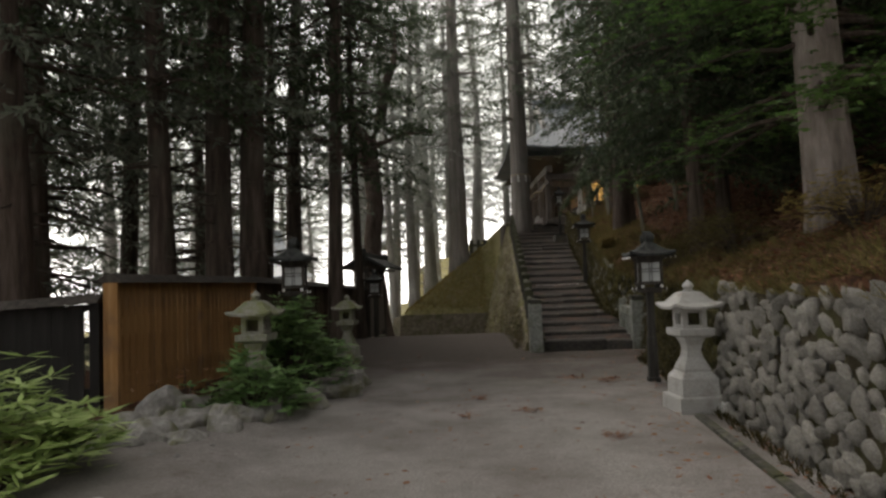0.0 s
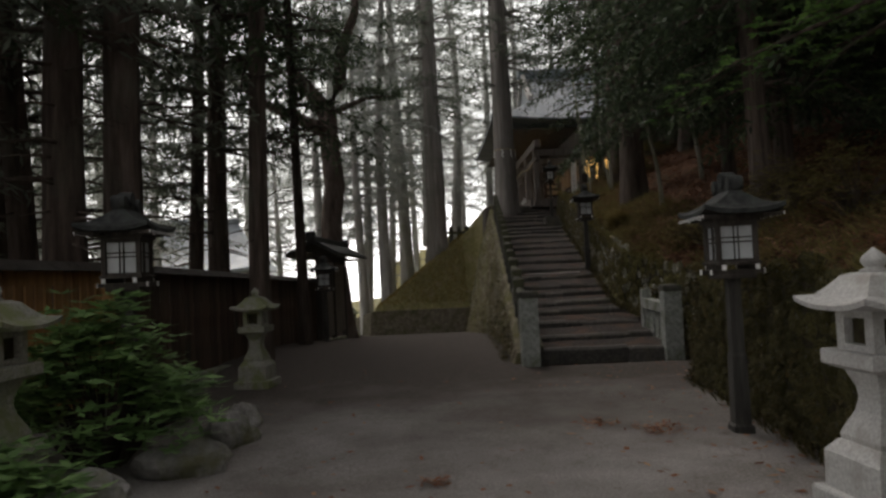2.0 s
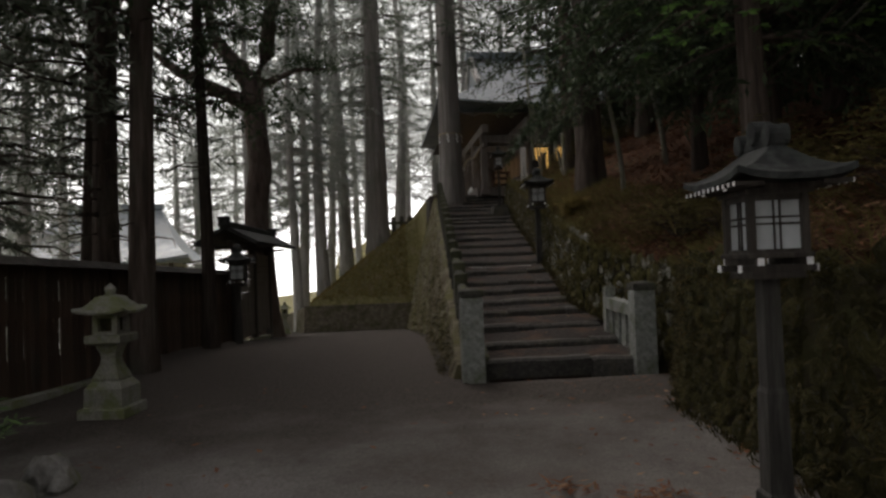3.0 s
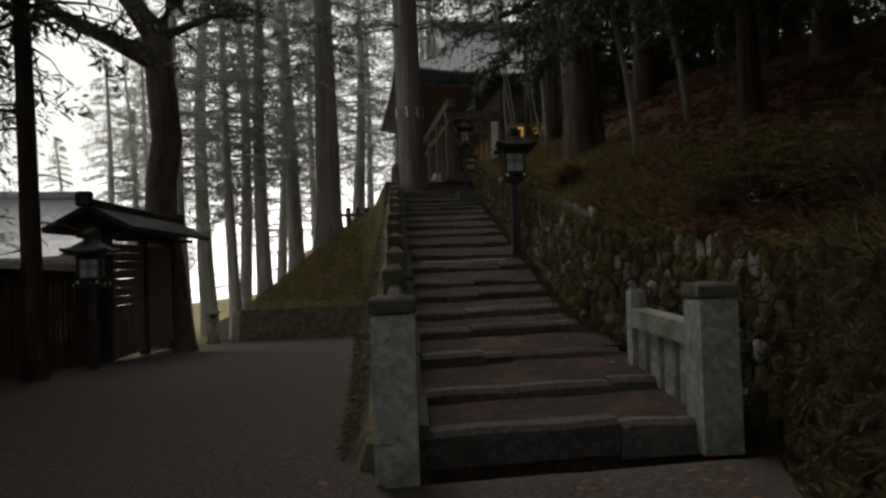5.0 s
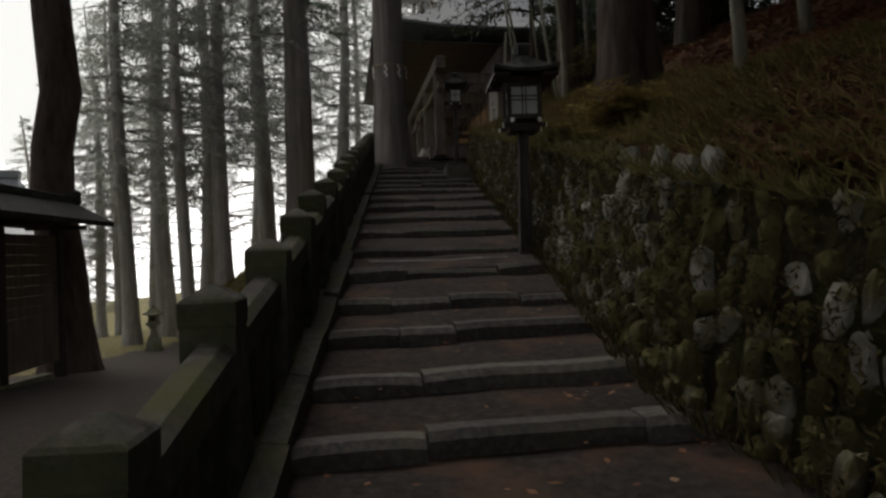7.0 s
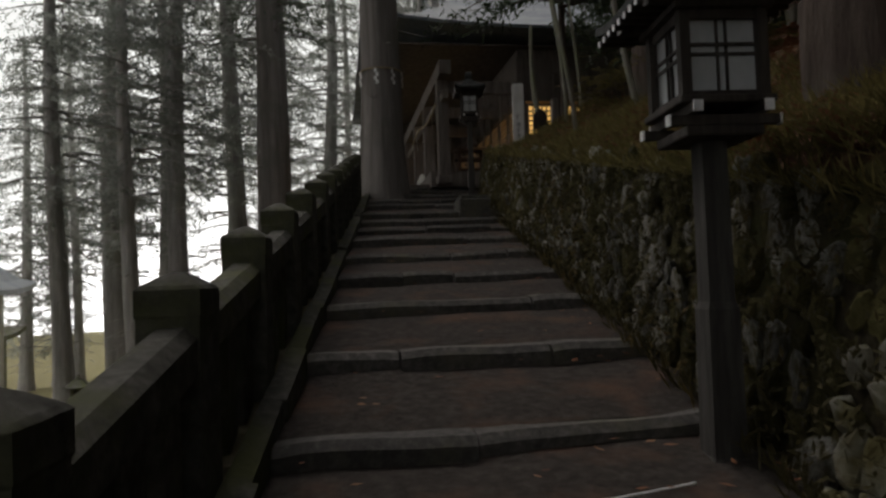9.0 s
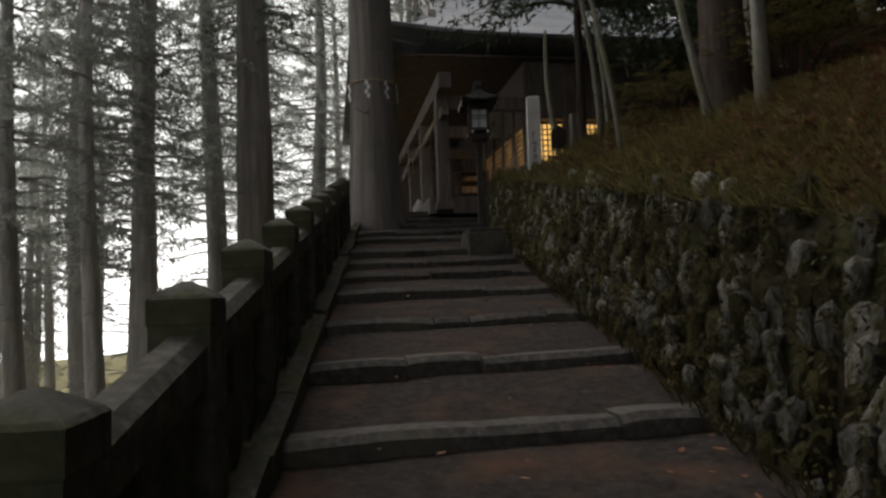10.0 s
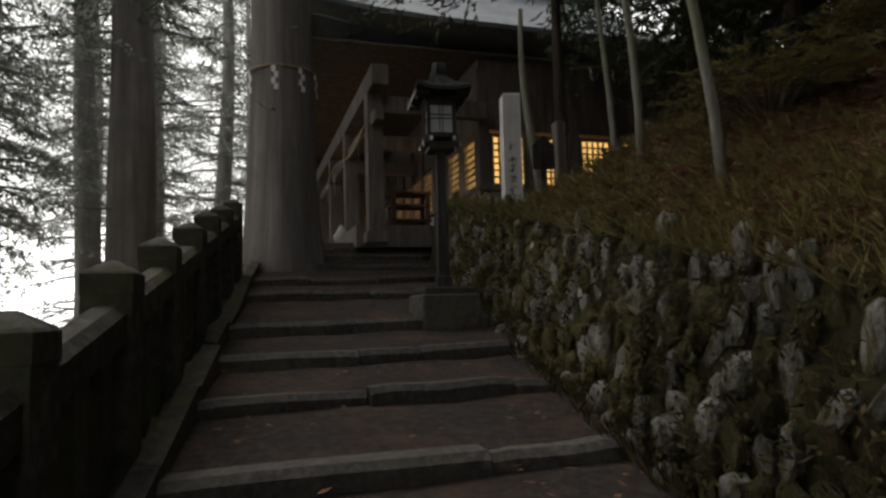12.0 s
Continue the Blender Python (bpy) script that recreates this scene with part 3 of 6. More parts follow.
bm = hull_box([(4.02, 14.1, 0.66), (4.2, 14.1, 0.66), (4.2, 15.06, 0.7), (4.04, 15.06, 0.7), (4.02, 14.1, 0.81), (4.2, 14.1, 0.81), (4.2, 15.06, 0.86), (4.04, 15.06, 0.86)])
part("rail", bm, MAT["post"], side_rail)
for j in range(4):
    y = 14.24 + 0.235 * j
    part("upright_slab", box(4.07, 4.17, y - 0.08, y + 0.08, 0.0, 0.67 + 0.01 * j, 0.01), MAT["post"], side_rail)

# ---- retaining walls: the earth body; their stones come last ----


def wall_body(name, y0, y1, label):
    rings = []
    n = int((y1 - y0) / 0.5)
    for i in range(n + 1):
        y = y0 + (y1 - y0) * i / n
        x = bank_line(y)
        zt, zb = bank_top(y) - 0.02, (path_level(y) if y < 14 else nose(y)) - 0.5
        rings.append([(x + 0.02, y, zb), (x + 0.17, y, zt - 0.1), (x + 0.24, y, zt), (x + 0.6, y, zt - 0.05), (x + 0.6, y, zb)])
    return solid(name, loft(rings), MAT["mortar"], label, "wall")


wall_low = wall_body("wall_lower_bank", -6, 13.6, "dry stone retaining wall of rounded grey stones")
wall_high = wall_body("wall_stair_bank", 13.61, 31.5, "mossy dry stone retaining wall beside the stairs")

# ---- stone lanterns ----


def stone_lantern(label, m, mat):
    t = thing("stone_lantern", label, "lantern", "stone lanterns", m @ Matrix.Diagonal((0.86, 0.86, 1, 1)))
    part("base", loft([square_ring(0.6, -0.08), square_ring(0.6, 0.15), square_ring(0.58, 0.165), square_ring(0.49, 0.168), square_ring(0.48, 0.36), square_ring(0.44, 0.385), square_ring(0.36, 0.43)]), mat, t)
    prof = [(0.34, 0.43), (0.345, 0.46), (0.30, 0.51), (0.215, 0.59), (0.185, 0.66), (0.20, 0.72), (0.26, 0.78), (0.28, 0.81)]
    part("shaft", loft([square_ring(w, z) for w, z in prof]), mat, t)
    part("platform", loft([square_ring(0.32, 0.81), square_ring(0.43, 0.828), square_ring(0.46, 0.84), square_ring(0.46, 0.905), square_ring(0.445, 0.915)]), mat, t)
    for sx in (-1, 1):
        for sy in (-1, 1):
            part("fire_box_corner", box(sx * 0.125 - 0.035, sx * 0.125 + 0.035, sy * 0.125 - 0.035, sy * 0.125 + 0.035, 0.95, 1.09), mat, t)
    part("fire_box_floor", box(-0.16, 0.16, -0.16, 0.16, 0.914, 0.95), mat, t)
    part("fire_box_top", box(-0.16, 0.16, -0.16, 0.16, 1.09, 1.132), mat, t)
    # a solid dark block drawn as the shade inside the open chamber
    part("inner_shade", box(-0.10, 0.10, -0.10, 0.10, 0.95, 1.09), MAT["mortar"], t, "dark block standing in for shade in the fire chamber")
    rings, k = [], 6
    for w, z, lift in ((0.34, 1.128, 0), (0.645, 1.133, 0.04), (0.655, 1.16, 0.045), (0.48, 1.198, 0.014), (0.36, 1.262, 0), (0.27, 1.31, 0), (0.18, 1.325, 0)):
        ring, h = [], w / 2
        for a, b in (((-h, -h), (h, -h)), ((h, -h), (h, h)), ((h, h), (-h, h)), ((-h, h), (-h, -h))):
            for j in range(k):
                s = j / k
                ring.append((a[0] + (b[0] - a[0]) * s, a[1] + (b[1] - a[1]) * s, z + lift * abs(2 * s - 1) ** 2.5))
        rings.append(ring)
    part("roof", loft(rings), mat, t)
    part("finial", loft([round_ring(r, z) for r, z in ((0.075, 1.32), (0.085, 1.335), (0.05, 1.35), (0.06, 1.36), (0.075, 1.385), (0.065, 1.41), (0.025, 1.44), (0.008, 1.455))]), mat, t, smooth=True)
    return t


lan = stone_lantern("pale granite stone lantern standing before the retaining wall", pose(2.78, 7.42, 0, 0, 0, 3), MAT["granite"])
stone_lantern("weathered granite lantern half hidden by a shrub", pose(-2.42, 8.32, 0.02, 0, 0, -4) @ Matrix.Diagonal((1.04, 1.04, 1.02, 1)), MAT["mossgranite"])
l3 = stone_lantern("mossy granite lantern beside the wooden fence", pose(-1.95, 12.95, -0.05, 0, 0, -7) @ Matrix.Diagonal((0.92, 0.92, 0.96, 1)), MAT["mossgranite"])
tagged(copy_thing(l3, pose(-3.05, 33.5, -1.27, 0, 0, 10)), "small stone lantern by the bend of the far path")
stone_shelf = box(2.98, 3.2, 7.05, 7.35, -0.05, 0.13, 0.03)
solid("kerb_stone", stone_shelf, MAT["granite"], "small granite block beside the lantern base", "stone", kind="")

# ---- wooden lamps on posts ----


def shrine_roof(w, d, z0, rise, curl, thick, ridge_len, nx=8, ny=6):
    """A hipped roof with a swept curve and lifted corners; the ridge runs along x."""
    def edge_ring(s, z_off):
        hw = ridge_len / 2 + (w / 2 - ridge_len / 2) * s
        hd = 0.012 + (d / 2 - 0.012) * s
        out = []
        for a, b in (((-hw, -hd), (hw, -hd)), ((hw, -hd), (hw, hd)), ((hw, hd), (-hw, hd)), ((-hw, hd), (-hw, -hd))):
            for j in range(nx):
                t = j / nx
                q = abs(2 * t - 1)
                out.append((a[0] + (b[0] - a[0]) * t, a[1] + (b[1] - a[1]) * t, z0 + z_off + rise * (1 - s) ** 1.45 + curl * s ** 3 * q ** 3))
        return out
    rings = [edge_ring(0.55, -thick)] + [edge_ring(1.0, -thick)] + [edge_ring(s, 0) for s in (1.0, 0.8, 0.6, 0.4, 0.2, 0.0)]
    return loft(rings)


def post_lamp(label, m):
    t = thing("post_lamp", label, "lamp", "wooden lamps on posts", m)
    part("post", loft([square_ring(0.22, -0.1), square_ring(0.21, 0.04), square_ring(0.165, 0.06), square_ring(0.155, 0.62), square_ring(0.13, 0.65), square_ring(0.125, 1.34)]), MAT["lampstone"], t)
    tray = bmesh.new()
    box(-0.19, 0.19, -0.19, 0.19, 1.27, 1.31, 0.006, bm=tray)
    box(-0.235, 0.235, -0.235, 0.235, 1.385, 1.415, 0.006, bm=tray)
    part("tray", tray, MAT["wood"], t)
    for sx, z in ((0, 1.31), (1, 1.347)):
        for s in (-0.17, 0.17):
            b = box(-0.27, 0.27, s - 0.02, s + 0.02, z, z + 0.037) if sx else box(s - 0.02, s + 0.02, -0.27, 0.27, z, z + 0.037)
            beam = part("tray_beam", b, MAT["wood"], t)
            for e in (-1, 1):
                c = box(e * 0.2725 - 0.005, e * 0.2725 + 0.005, s - 0.022, s + 0.022, z - 0.002, z + 0.039) if sx else box(s - 0.022, s + 0.022, e * 0.2725 - 0.005, e * 0.2725 + 0.005, z - 0.002, z + 0.039)
                part("white_tip", c, MAT["white"], beam, "white painted beam end")
    for sx in (-1, 1):
        for sy in (-1, 1):
            part("corner_post", box(sx * 0.19 - 0.025, sx * 0.19 + 0.025, sy * 0.19 - 0.025, sy * 0.19 + 0.025, 1.415, 1.74), MAT["wood"], t)
    for a in range(4):
        r = pose(0, 0, 0, 0, 0, 90 * a)
        pane = part("pane", box(-0.165, 0.165, 0.168, 0.174, 1.43, 1.72, m=r), MAT["paper"], t, "pale frosted lamp pane")
        bars = bmesh.new()
        for x in (-0.022, 0.022):
            box(x - 0.006, x + 0.006, 0.175, 0.187, 1.43, 1.72, bm=bars, m=r)
        for z in (1.575, 1.612):
            box(-0.165, 0.165, 0.1752, 0.1868, z - 0.006, z + 0.006, bm=bars, m=r)
        box(-0.165, 0.165, 0.172, 0.20, 1.414, 1.435, bm=bars, m=r)
        box(-0.165, 0.165, 0.172, 0.20, 1.705, 1.742, bm=bars, m=r)
        part("lattice", bars, MAT["wood"], pane)
    plate = bmesh.new()
    box(-0.24, 0.24, -0.24, 0.24, 1.74, 1.765, bm=plate)
    part("top_plate", plate, MAT["wood"], t)
    for sx in (-0.19, 0.19):
        beam = part("eave_beam", box(sx - 0.02, sx + 0.02, -0.36, 0.36, 1.765, 1.80), MAT["wood"], t)
        for e in (-1, 1):
            part("white_tip", box(sx - 0.022, sx + 0.022, e * 0.3625 - 0.005, e * 0.3625 + 0.005, 1.763, 1.802), MAT["white"], beam)
    roof = part("roof", shrine_roof(0.98, 0.80, 1.83, 0.20, 0.045, 0.035, 0.42), MAT["roofwood"], t, "dark swept roof")
    raf = bmesh.new()
    tips = bmesh.new()
    for j in range(11):
        x = -0.42 + 0.084 * j
        for e in (-1, 1):
            box(x - 0.011, x + 0.011, min(e * 0.2, e * 0.40), max(e * 0.2, e * 0.40), 1.772, 1.794, bm=raf)
            box(x - 0.012, x + 0.012, e * 0.4025 - 0.004, e * 0.4025 + 0.004, 1.771, 1.795, bm=tips)
    tagged(part("rafter_comb", raf, MAT["wood"], roof), kind="stuff")
    tagged(part("rafter_tip_comb", tips, MAT["white"], roof, "white painted rafter ends"), kind="stuff")
    part("ridge", box(-0.27, 0.27, -0.045, 0.045, 2.0, 2.07, 0.012), MAT["roofwood"], roof)
    for e, z, r in ((-0.22, 2.06, 0.062), (0.22, 2.06, 0.062), (0.0, 2.10, 0.07)):
        part("ridge_ornament", loft([[(e + r * math.cos(q), v, z + r * math.sin(q)) for q in np.linspace(0, 2 * math.pi, 13)[:-1]] for v in (-0.075, 0.075)]), MAT["roofwood"], roof)
    for o in t.children:
        o.matrix_basis = Matrix.Diagonal((0.78, 0.78, 1, 1))
    return t


lamp = post_lamp("dark wooden lamp with white beam ends beside the retaining wall", pose(2.99, 9.48, 0, 0, 0, 84))
for (x, y, z, r), text in (((-2.3, 10.0, 0.12, 94), "dark wooden lamp standing by the fence and shrubs"), ((-2.16, 20.2, -0.16, 92), "wooden post lamp before the notice board"),
                           ((4.33, 19.84, nose(19.12) + 0.02, 84), "wooden post lamp on a step of the stairs"), ((5.12, 28.1, nose(27.88) + 0.32, 84), "smaller wooden post lamp near the top of the stairs")):
    size = Matrix.Diagonal((0.8, 0.8, 0.95, 1)) if y > 25 else Matrix()
    tagged(copy_thing(lamp, pose(x, y, z, 0, 0, r) @ size), text)
for x, y, y0, lift in ((4.33, 19.84, 19.12, 0.035), (5.12, 28.1, 27.88, 0.27)):
    z = nose(y0)
    pl = thing("plinth", "square stone plinth of two slabs under a post lamp", "plinth")
    part("foot_slab", box(x - 0.27, x + 0.25, y - 0.27, y + 0.25, z - 0.2, z + lift - 0.06, 0.015), MAT["step"], pl)
    part("top_slab", box(x - 0.24, x + 0.22, y - 0.24, y + 0.22, z + lift - 0.059, z + lift, 0.012), MAT["step"], pl)

# ---- fences ----


def fence_run(name, a, b, height, board, gap, mats, label, cap=True, slots=True):
    """Upright boards between posts under a small capping roof."""
    A, B = Vector(a), Vector(b)
    d = (B - A).to_2d()
    length, ang = d.length, math.degrees(math.atan2(d.y, d.x))
    t = thing(name, label, "fence", m=pose(A.x, A.y, A.z, 0, 0, ang))
    slope = (B.z - A.z) / length
    post_m, board_m, cap_m = mats
    n = max(1, round(length / 1.9))
    for i in range(n + 1):
        s = length * i / n
        part("post", box(s - 0.065, s + 0.065, -0.065, 0.065, slope * s - 0.15, slope * s + height - 0.1, 0.008), post_m, t)
    for z in (0.28, height * 0.605, height - 0.2):
        bm = hull_box([(0, 0.0, z), (length, 0.0, z + slope * length), (length, 0.05, z + slope * length), (0, 0.05, z), (0, 0.0, z + 0.08), (length, 0.0, z + 0.08 + slope * length), (length, 0.05, z + 0.08 + slope * length), (0, 0.05, z + 0.08)])
        part("crossbar", bm, post_m, t)
    shapes = []
    for v in range(3):
        full = board - gap * (0.35 + 0.3 * v)
        cut = full - 0.028 if slots else full
        levels = ((0.06, full), (0.50, full), (0.502, cut), (height * 0.56, cut), (height * 0.561, full), (height * 0.69, full), (height * 0.691, cut), (height - 0.26, cut), (height - 0.258, full), (height - 0.1, full))
        shapes.append(mesh_of("board", loft([[(0, -0.024, z), (w, -0.024, z), (w, -0.002, z), (0, -0.002, z)] for z, w in levels])))
    s, i = 0.0, 0
    r2 = random.Random(9)
    while s < length - board:
        part("board", shapes[r2.randrange(3)], board_m, t, m=pose(s, r2.uniform(-0.004, 0.004), slope * s + r2.uniform(-0.012, 0.012), 0, 0, 0))
        s += board
    if cap:
        z = height - 0.1
        bm = hull_box([(-0.12, -0.2, z), (length + 0.1, -0.2, z + slope * length), (length + 0.1, 0.2, z + slope * length), (-0.12, 0.2, z),
                       (-0.12, -0.05, z + 0.11), (length + 0.1, -0.05, z + 0.11 + slope * length), (length + 0.1, 0.05, z + 0.11 + slope * length), (-0.12, 0.05, z + 0.11)])
        part("capping", bm, cap_m, t, "dark sloped capping board")
    return t


fence_run("board_fence", (-4.12, 8.1, 0.02), (-3.66, 12.4, 0.0), 1.74, 0.15, 0.016, (MAT["fence"], MAT["fence"], MAT["wood"]), "new orange cedar board fence with a dark capping")
fence_run("board_fence", (-3.645, 12.5, 0.0), (-2.77, 22.25, -0.3), 1.74, 0.15, 0.016, (MAT["fencedark"], MAT["fencedark"], MAT["wood"]), "weathered brown board fence with a dark capping")
end = thing("fence_end_post", "broad orange cedar board closing the fence end", "fence post")
part("board", box(-4.2, -4.02, 7.98, 8.05, -0.02, 1.66, 0.006), MAT["fence"], end)
fence_run("dark_gate", (-11.5, 8.15, -0.3), (-4.35, 8.12, 0.0), 1.52, 0.2, 0.006, (MAT["blackfence"], MAT["blackfence"], MAT["wood"]), "closed black boarded gate beside the cedar fence", cap=True, slots=False)
sill = hull_box([(-3.5, 12.6, -0.1), (-3.3, 12.6, -0.1), (-2.28, 25.2, -0.9), (-2.48, 25.2, -0.9), (-3.5, 12.6, 0.12), (-3.34, 12.6, 0.12), (-2.32, 25.2, -0.42), (-2.48, 25.2, -0.42)])
solid("kerb", sill, MAT["mossgranite"], "low stone kerb at the foot of the fence", "kerb")

# ---- roofed notice board ----
kiosk = thing("notice_board", "dark roofed wooden notice board seen from its side", "notice board", m=pose(-2.64, 22.1, -0.38, 0, 0, 86.5))
for s in (0.1, 1.85, 3.6):
    part("post", box(s - 0.08, s + 0.08, -0.08, 0.08, -0.3, 2.45, 0.01), MAT["wood"], kiosk)
for j in range(13):
    part("board", box(0.03, 3.67, -0.035, 0.035, 0.12 + 0.165 * j, 0.275 + 0.165 * j, 0.004), MAT["hallwood"], kiosk)
part("beam", box(-0.3, 4.0, -0.07, 0.07, 2.42, 2.56, 0.01), MAT["wood"], kiosk)
for s in (0.1, 1.85, 3.6):
    part("bracket", box(s - 0.05, s + 0.05, -0.5, 0.5, 2.36, 2.43, 0.008), MAT["wood"], kiosk)
k2 = lambda s: [(s, -0.72, 2.42), (s, 0.0, 2.80), (s, 0.72, 2.42), (s, 0.74, 2.50), (s, 0.0, 2.90), (s, -0.74, 2.50)]
roof = part("roof", loft([k2(-0.65), k2(4.2)]), MAT["roofwood"], kiosk, "mossy dark gabled roof")
part("ridge", box(-0.72, 4.27, -0.09, 0.09, 2.86, 2.99, 0.02), MAT["roofwood"], roof)
for s in (-0.74, 4.23):
    part("ridge_end", box(s - 0.05, s + 0.07, -0.14, 0.14, 2.84, 3.10, 0.04), MAT["roofwood"], roof)

# ---- the hall at the top ----
hall = thing("shrine_hall", "old timber shrine hall with lattice windows and a swept copper roof", "building", m=pose(0, 0, 0))
X0, Y0, X1, Y1, Z0 = 7.55, 33.4, 13.5, 43.0, TERRACE
bm = box(X0, X1, Y0, Y1, Z0, Z0 + 0.95)
part("plinth_wall", bm, MAT["plaster"], hall, "pale plaster band below the windows")
part("upper_wall", box(X0 + 0.01, X1, Y0 + 0.01, Y1, Z0 + 2.1, 7.82), MAT["hallwood"], hall)
part("back_wall", box(X0 + 1.2, X1, Y0 + 1.2, Y1, Z0 + 0.95, Z0 + 2.1), MAT["hallwood"], hall)


def lattice_window(x, y, w, along):
    """A lattice with lit paper behind it; along: 'x' or 'y'."""
    m = pose(x, y, Z0 + 1.02) if along == "x" else pose(x, y, Z0 + 1.02, 0, 0, -90)
    h = 1.0
    fr = bmesh.new()
    for a in (0, w - 0.06):
        box(a, a + 0.06, -0.03, 0.05, 0, h, bm=fr)
    for b in (0, h - 0.06):
        box(0.06, w - 0.06, -0.028, 0.048, b, b + 0.06, bm=fr)
    win = part("window", fr, MAT["hallwood"], hall, m=m)
    bars = bmesh.new()
    n = max(3, round((w - 0.12) / 0.13))
    for i in range(1, n):
        s = 0.06 + (w - 0.12) * i / n
        box(s - 0.014, s + 0.014, -0.012, 0.018, 0.06, h - 0.06, bm=bars)
    for i in range(1, 7):
        s = 0.06 + (h - 0.12) * i / 7
        box(0.06, w - 0.06, -0.010, 0.016, s - 0.014, s + 0.014, bm=bars)
    part("lattice", bars, MAT["hallwood"], win)
    part("lit_paper", box(0.05, w - 0.05, 0.03, 0.04, 0.05, h - 0.05), MAT["lit"], win, "paper pane lit warm from within")
    return win


x = X0 + 0.18
while x < X1 - 1:
    lattice_window(x, Y0, 0.72, "x")
    part("pillar", box(x + 0.74, x + 0.90, Y0 - 0.05, Y0 + 0.1, Z0, 7.2, 0.01), MAT["hallwood"], hall)
    x += 0.92
y = Y0 + 0.95
while y < Y1 - 1:
    lattice_window(X0, y, 0.8, "y")
    part("pillar", box(X0 - 0.05, X0 + 0.1, y + 0.02, y + 0.16, Z0, 7.2, 0.01), MAT["hallwood"], hall)
    y += 0.98
part("corner_pillar", box(X0 - 0.07, X0 + 0.15, Y0 - 0.07, Y0 + 0.15, Z0, 7.6, 0.015), MAT["hallwood"], hall)
part("sill", box(X0 - 0.1, X1, Y0 - 0.1, Y0 - 0.005, Z0 + 0.93, Z0 + 1.01, 0.01), MAT["hallwood"], hall)
part("sill", box(X0 - 0.1, X0 - 0.005, Y0 - 0.004, Y1, Z0 + 0.93, Z0 + 1.01, 0.01), MAT["hallwood"], hall)
for y in (33.1, 35.6, 38.0, 40.6):
    p = part("porch_pillar", loft([square_ring(0.36, Z0 - 0.05), square_ring(0.36, Z0 + 0.12), square_ring(0.27, Z0 + 0.14), square_ring(0.27, 7.1)]), MAT["hallwood"], hall, m=pose(5.5, y, 0))
    part("tie_beam", box(5.6, X0, y - 0.09, y + 0.09, 6.55, 6.85, 0.01), MAT["hallwood"], hall)
part("porch_beam", box(5.36, 5.64, 32.5, 41.2, 6.86, 7.2, 0.015), MAT["hallwood"], hall)
part("porch_beam", box(5.42, 5.58, 32.6, 41.1, 6.3, 6.5, 0.015), MAT["hallwood"], hall)
part("porch_floor", box(5.2, X0, 33.3, Y1, Z0 - 0.1, Z0 + 0.28), MAT["hallwood"], hall)


def hall_roof():
    """Ridge along x, swept slopes, gabled upper ends."""
    ex0, ex1, ey0, ey1, ze = 3.55, 15.2, 32.6, 44.0, 8.15
    rx0, rx1, ry, zr = 5.9, 12.9, 38.1, 11.75
    rings = []
    for s in (1.0, 0.86, 0.7, 0.55, 0.4, 0.25, 0.12, 0.0):
        k = min(1.0, s * 1.25) if s < 0.4 else 0.5 + (s - 0.4) / 0.6 * 0.5
        hx0, hx1 = rx0 + (ex0 - rx0) * (max(0, s - 0.4) / 0.6), rx1 + (ex1 - rx1) * (max(0, s - 0.4) / 0.6)
        y0, y1 = ry + (ey0 - ry) * s, ry + (ey1 - ry) * s
        z = ze + (zr - ze) * (1 - s) ** 1.35
        ring = []
        for a, b in (((hx0, y0), (hx1, y0)), ((hx1, y0), (hx1, y1)), ((hx1, y1), (hx0, y1)), ((hx0, y1), (hx0, y0))):
            for j in range(12):
                t = j / 12
                q = abs(2 * t - 1)
                ring.append((a[0] + (b[0] - a[0]) * t, a[1] + (b[1] - a[1]) * t, z + 0.35 * max(0, s - 0.5) * 2 * q ** 4))
        rings.append(ring)
    low = [(p[0], p[1], p[2] - 0.09) for p in rings[0]]
    inner = [(9 + (p[0] - 9) * 0.8, 38 + (p[1] - 38) * 0.8, p[2] - 0.1) for p in low]
    return loft([inner, low] + rings)


roof = part("roof", hall_roof(), MAT["copper"], hall, "pale grey-blue copper roof")
part("ridge", box(5.6, 13.2, 37.85, 38.35, 11.6, 12.05, 0.04), MAT["copper"], roof)
part("soffit", box(4.3, 14.6, 33.2, 43.4, 7.82, 7.86), MAT["hallwood"], hall, "dark boarded underside of the eaves")
for e in (5.86,):
    for sy in (-1, 1):
        bm = loft([[(e - 0.12, 38.1 + sy * 2.33 * s, 11.85 - 2.05 * s ** 0.72 + d) for d in (0, 0.28)] + [(e + 0.1, 38.1 + sy * 2.33 * s, 11.85 - 2.05 * s ** 0.72 + d) for d in (0.28, 0)] for s in (0.02, 0.25, 0.5, 0.75, 1.0)])
        part("bargeboard", bm, MAT["plaster"], roof, "pale curved gable board")


def streamer(x, y, z, size, rz, parent=None):
    """A folded paper streamer of four steps."""
    bm = bmesh.new()
    for j in range(4):
        dx = (0.45 if j % 2 else -0.45) * size * 0.5
        box(dx - size * 0.35, dx + size * 0.35, -0.004 - 0.002 * j, 0.0 - 0.002 * j, -size * (j + 1), -size * j - size * 0.02, bm=bm)
    me = mesh_of("paper_streamer", bm)
    me.materials.append(MAT["shide"])
    ob = tagged(new("paper_streamer", me), "white folded paper streamer hanging from a rope", "streamer", "white paper streamers")
    ob.matrix_basis = pose(x, y, z, 0, 0, rz)
    return ob


def rope(name, pts, r, label):
    me = mesh_of(name, tube(pts, [r] * len(pts), 7), True)
    me.materials.append(MAT["rope"])
    return tagged(new(name, me), label, "rope")


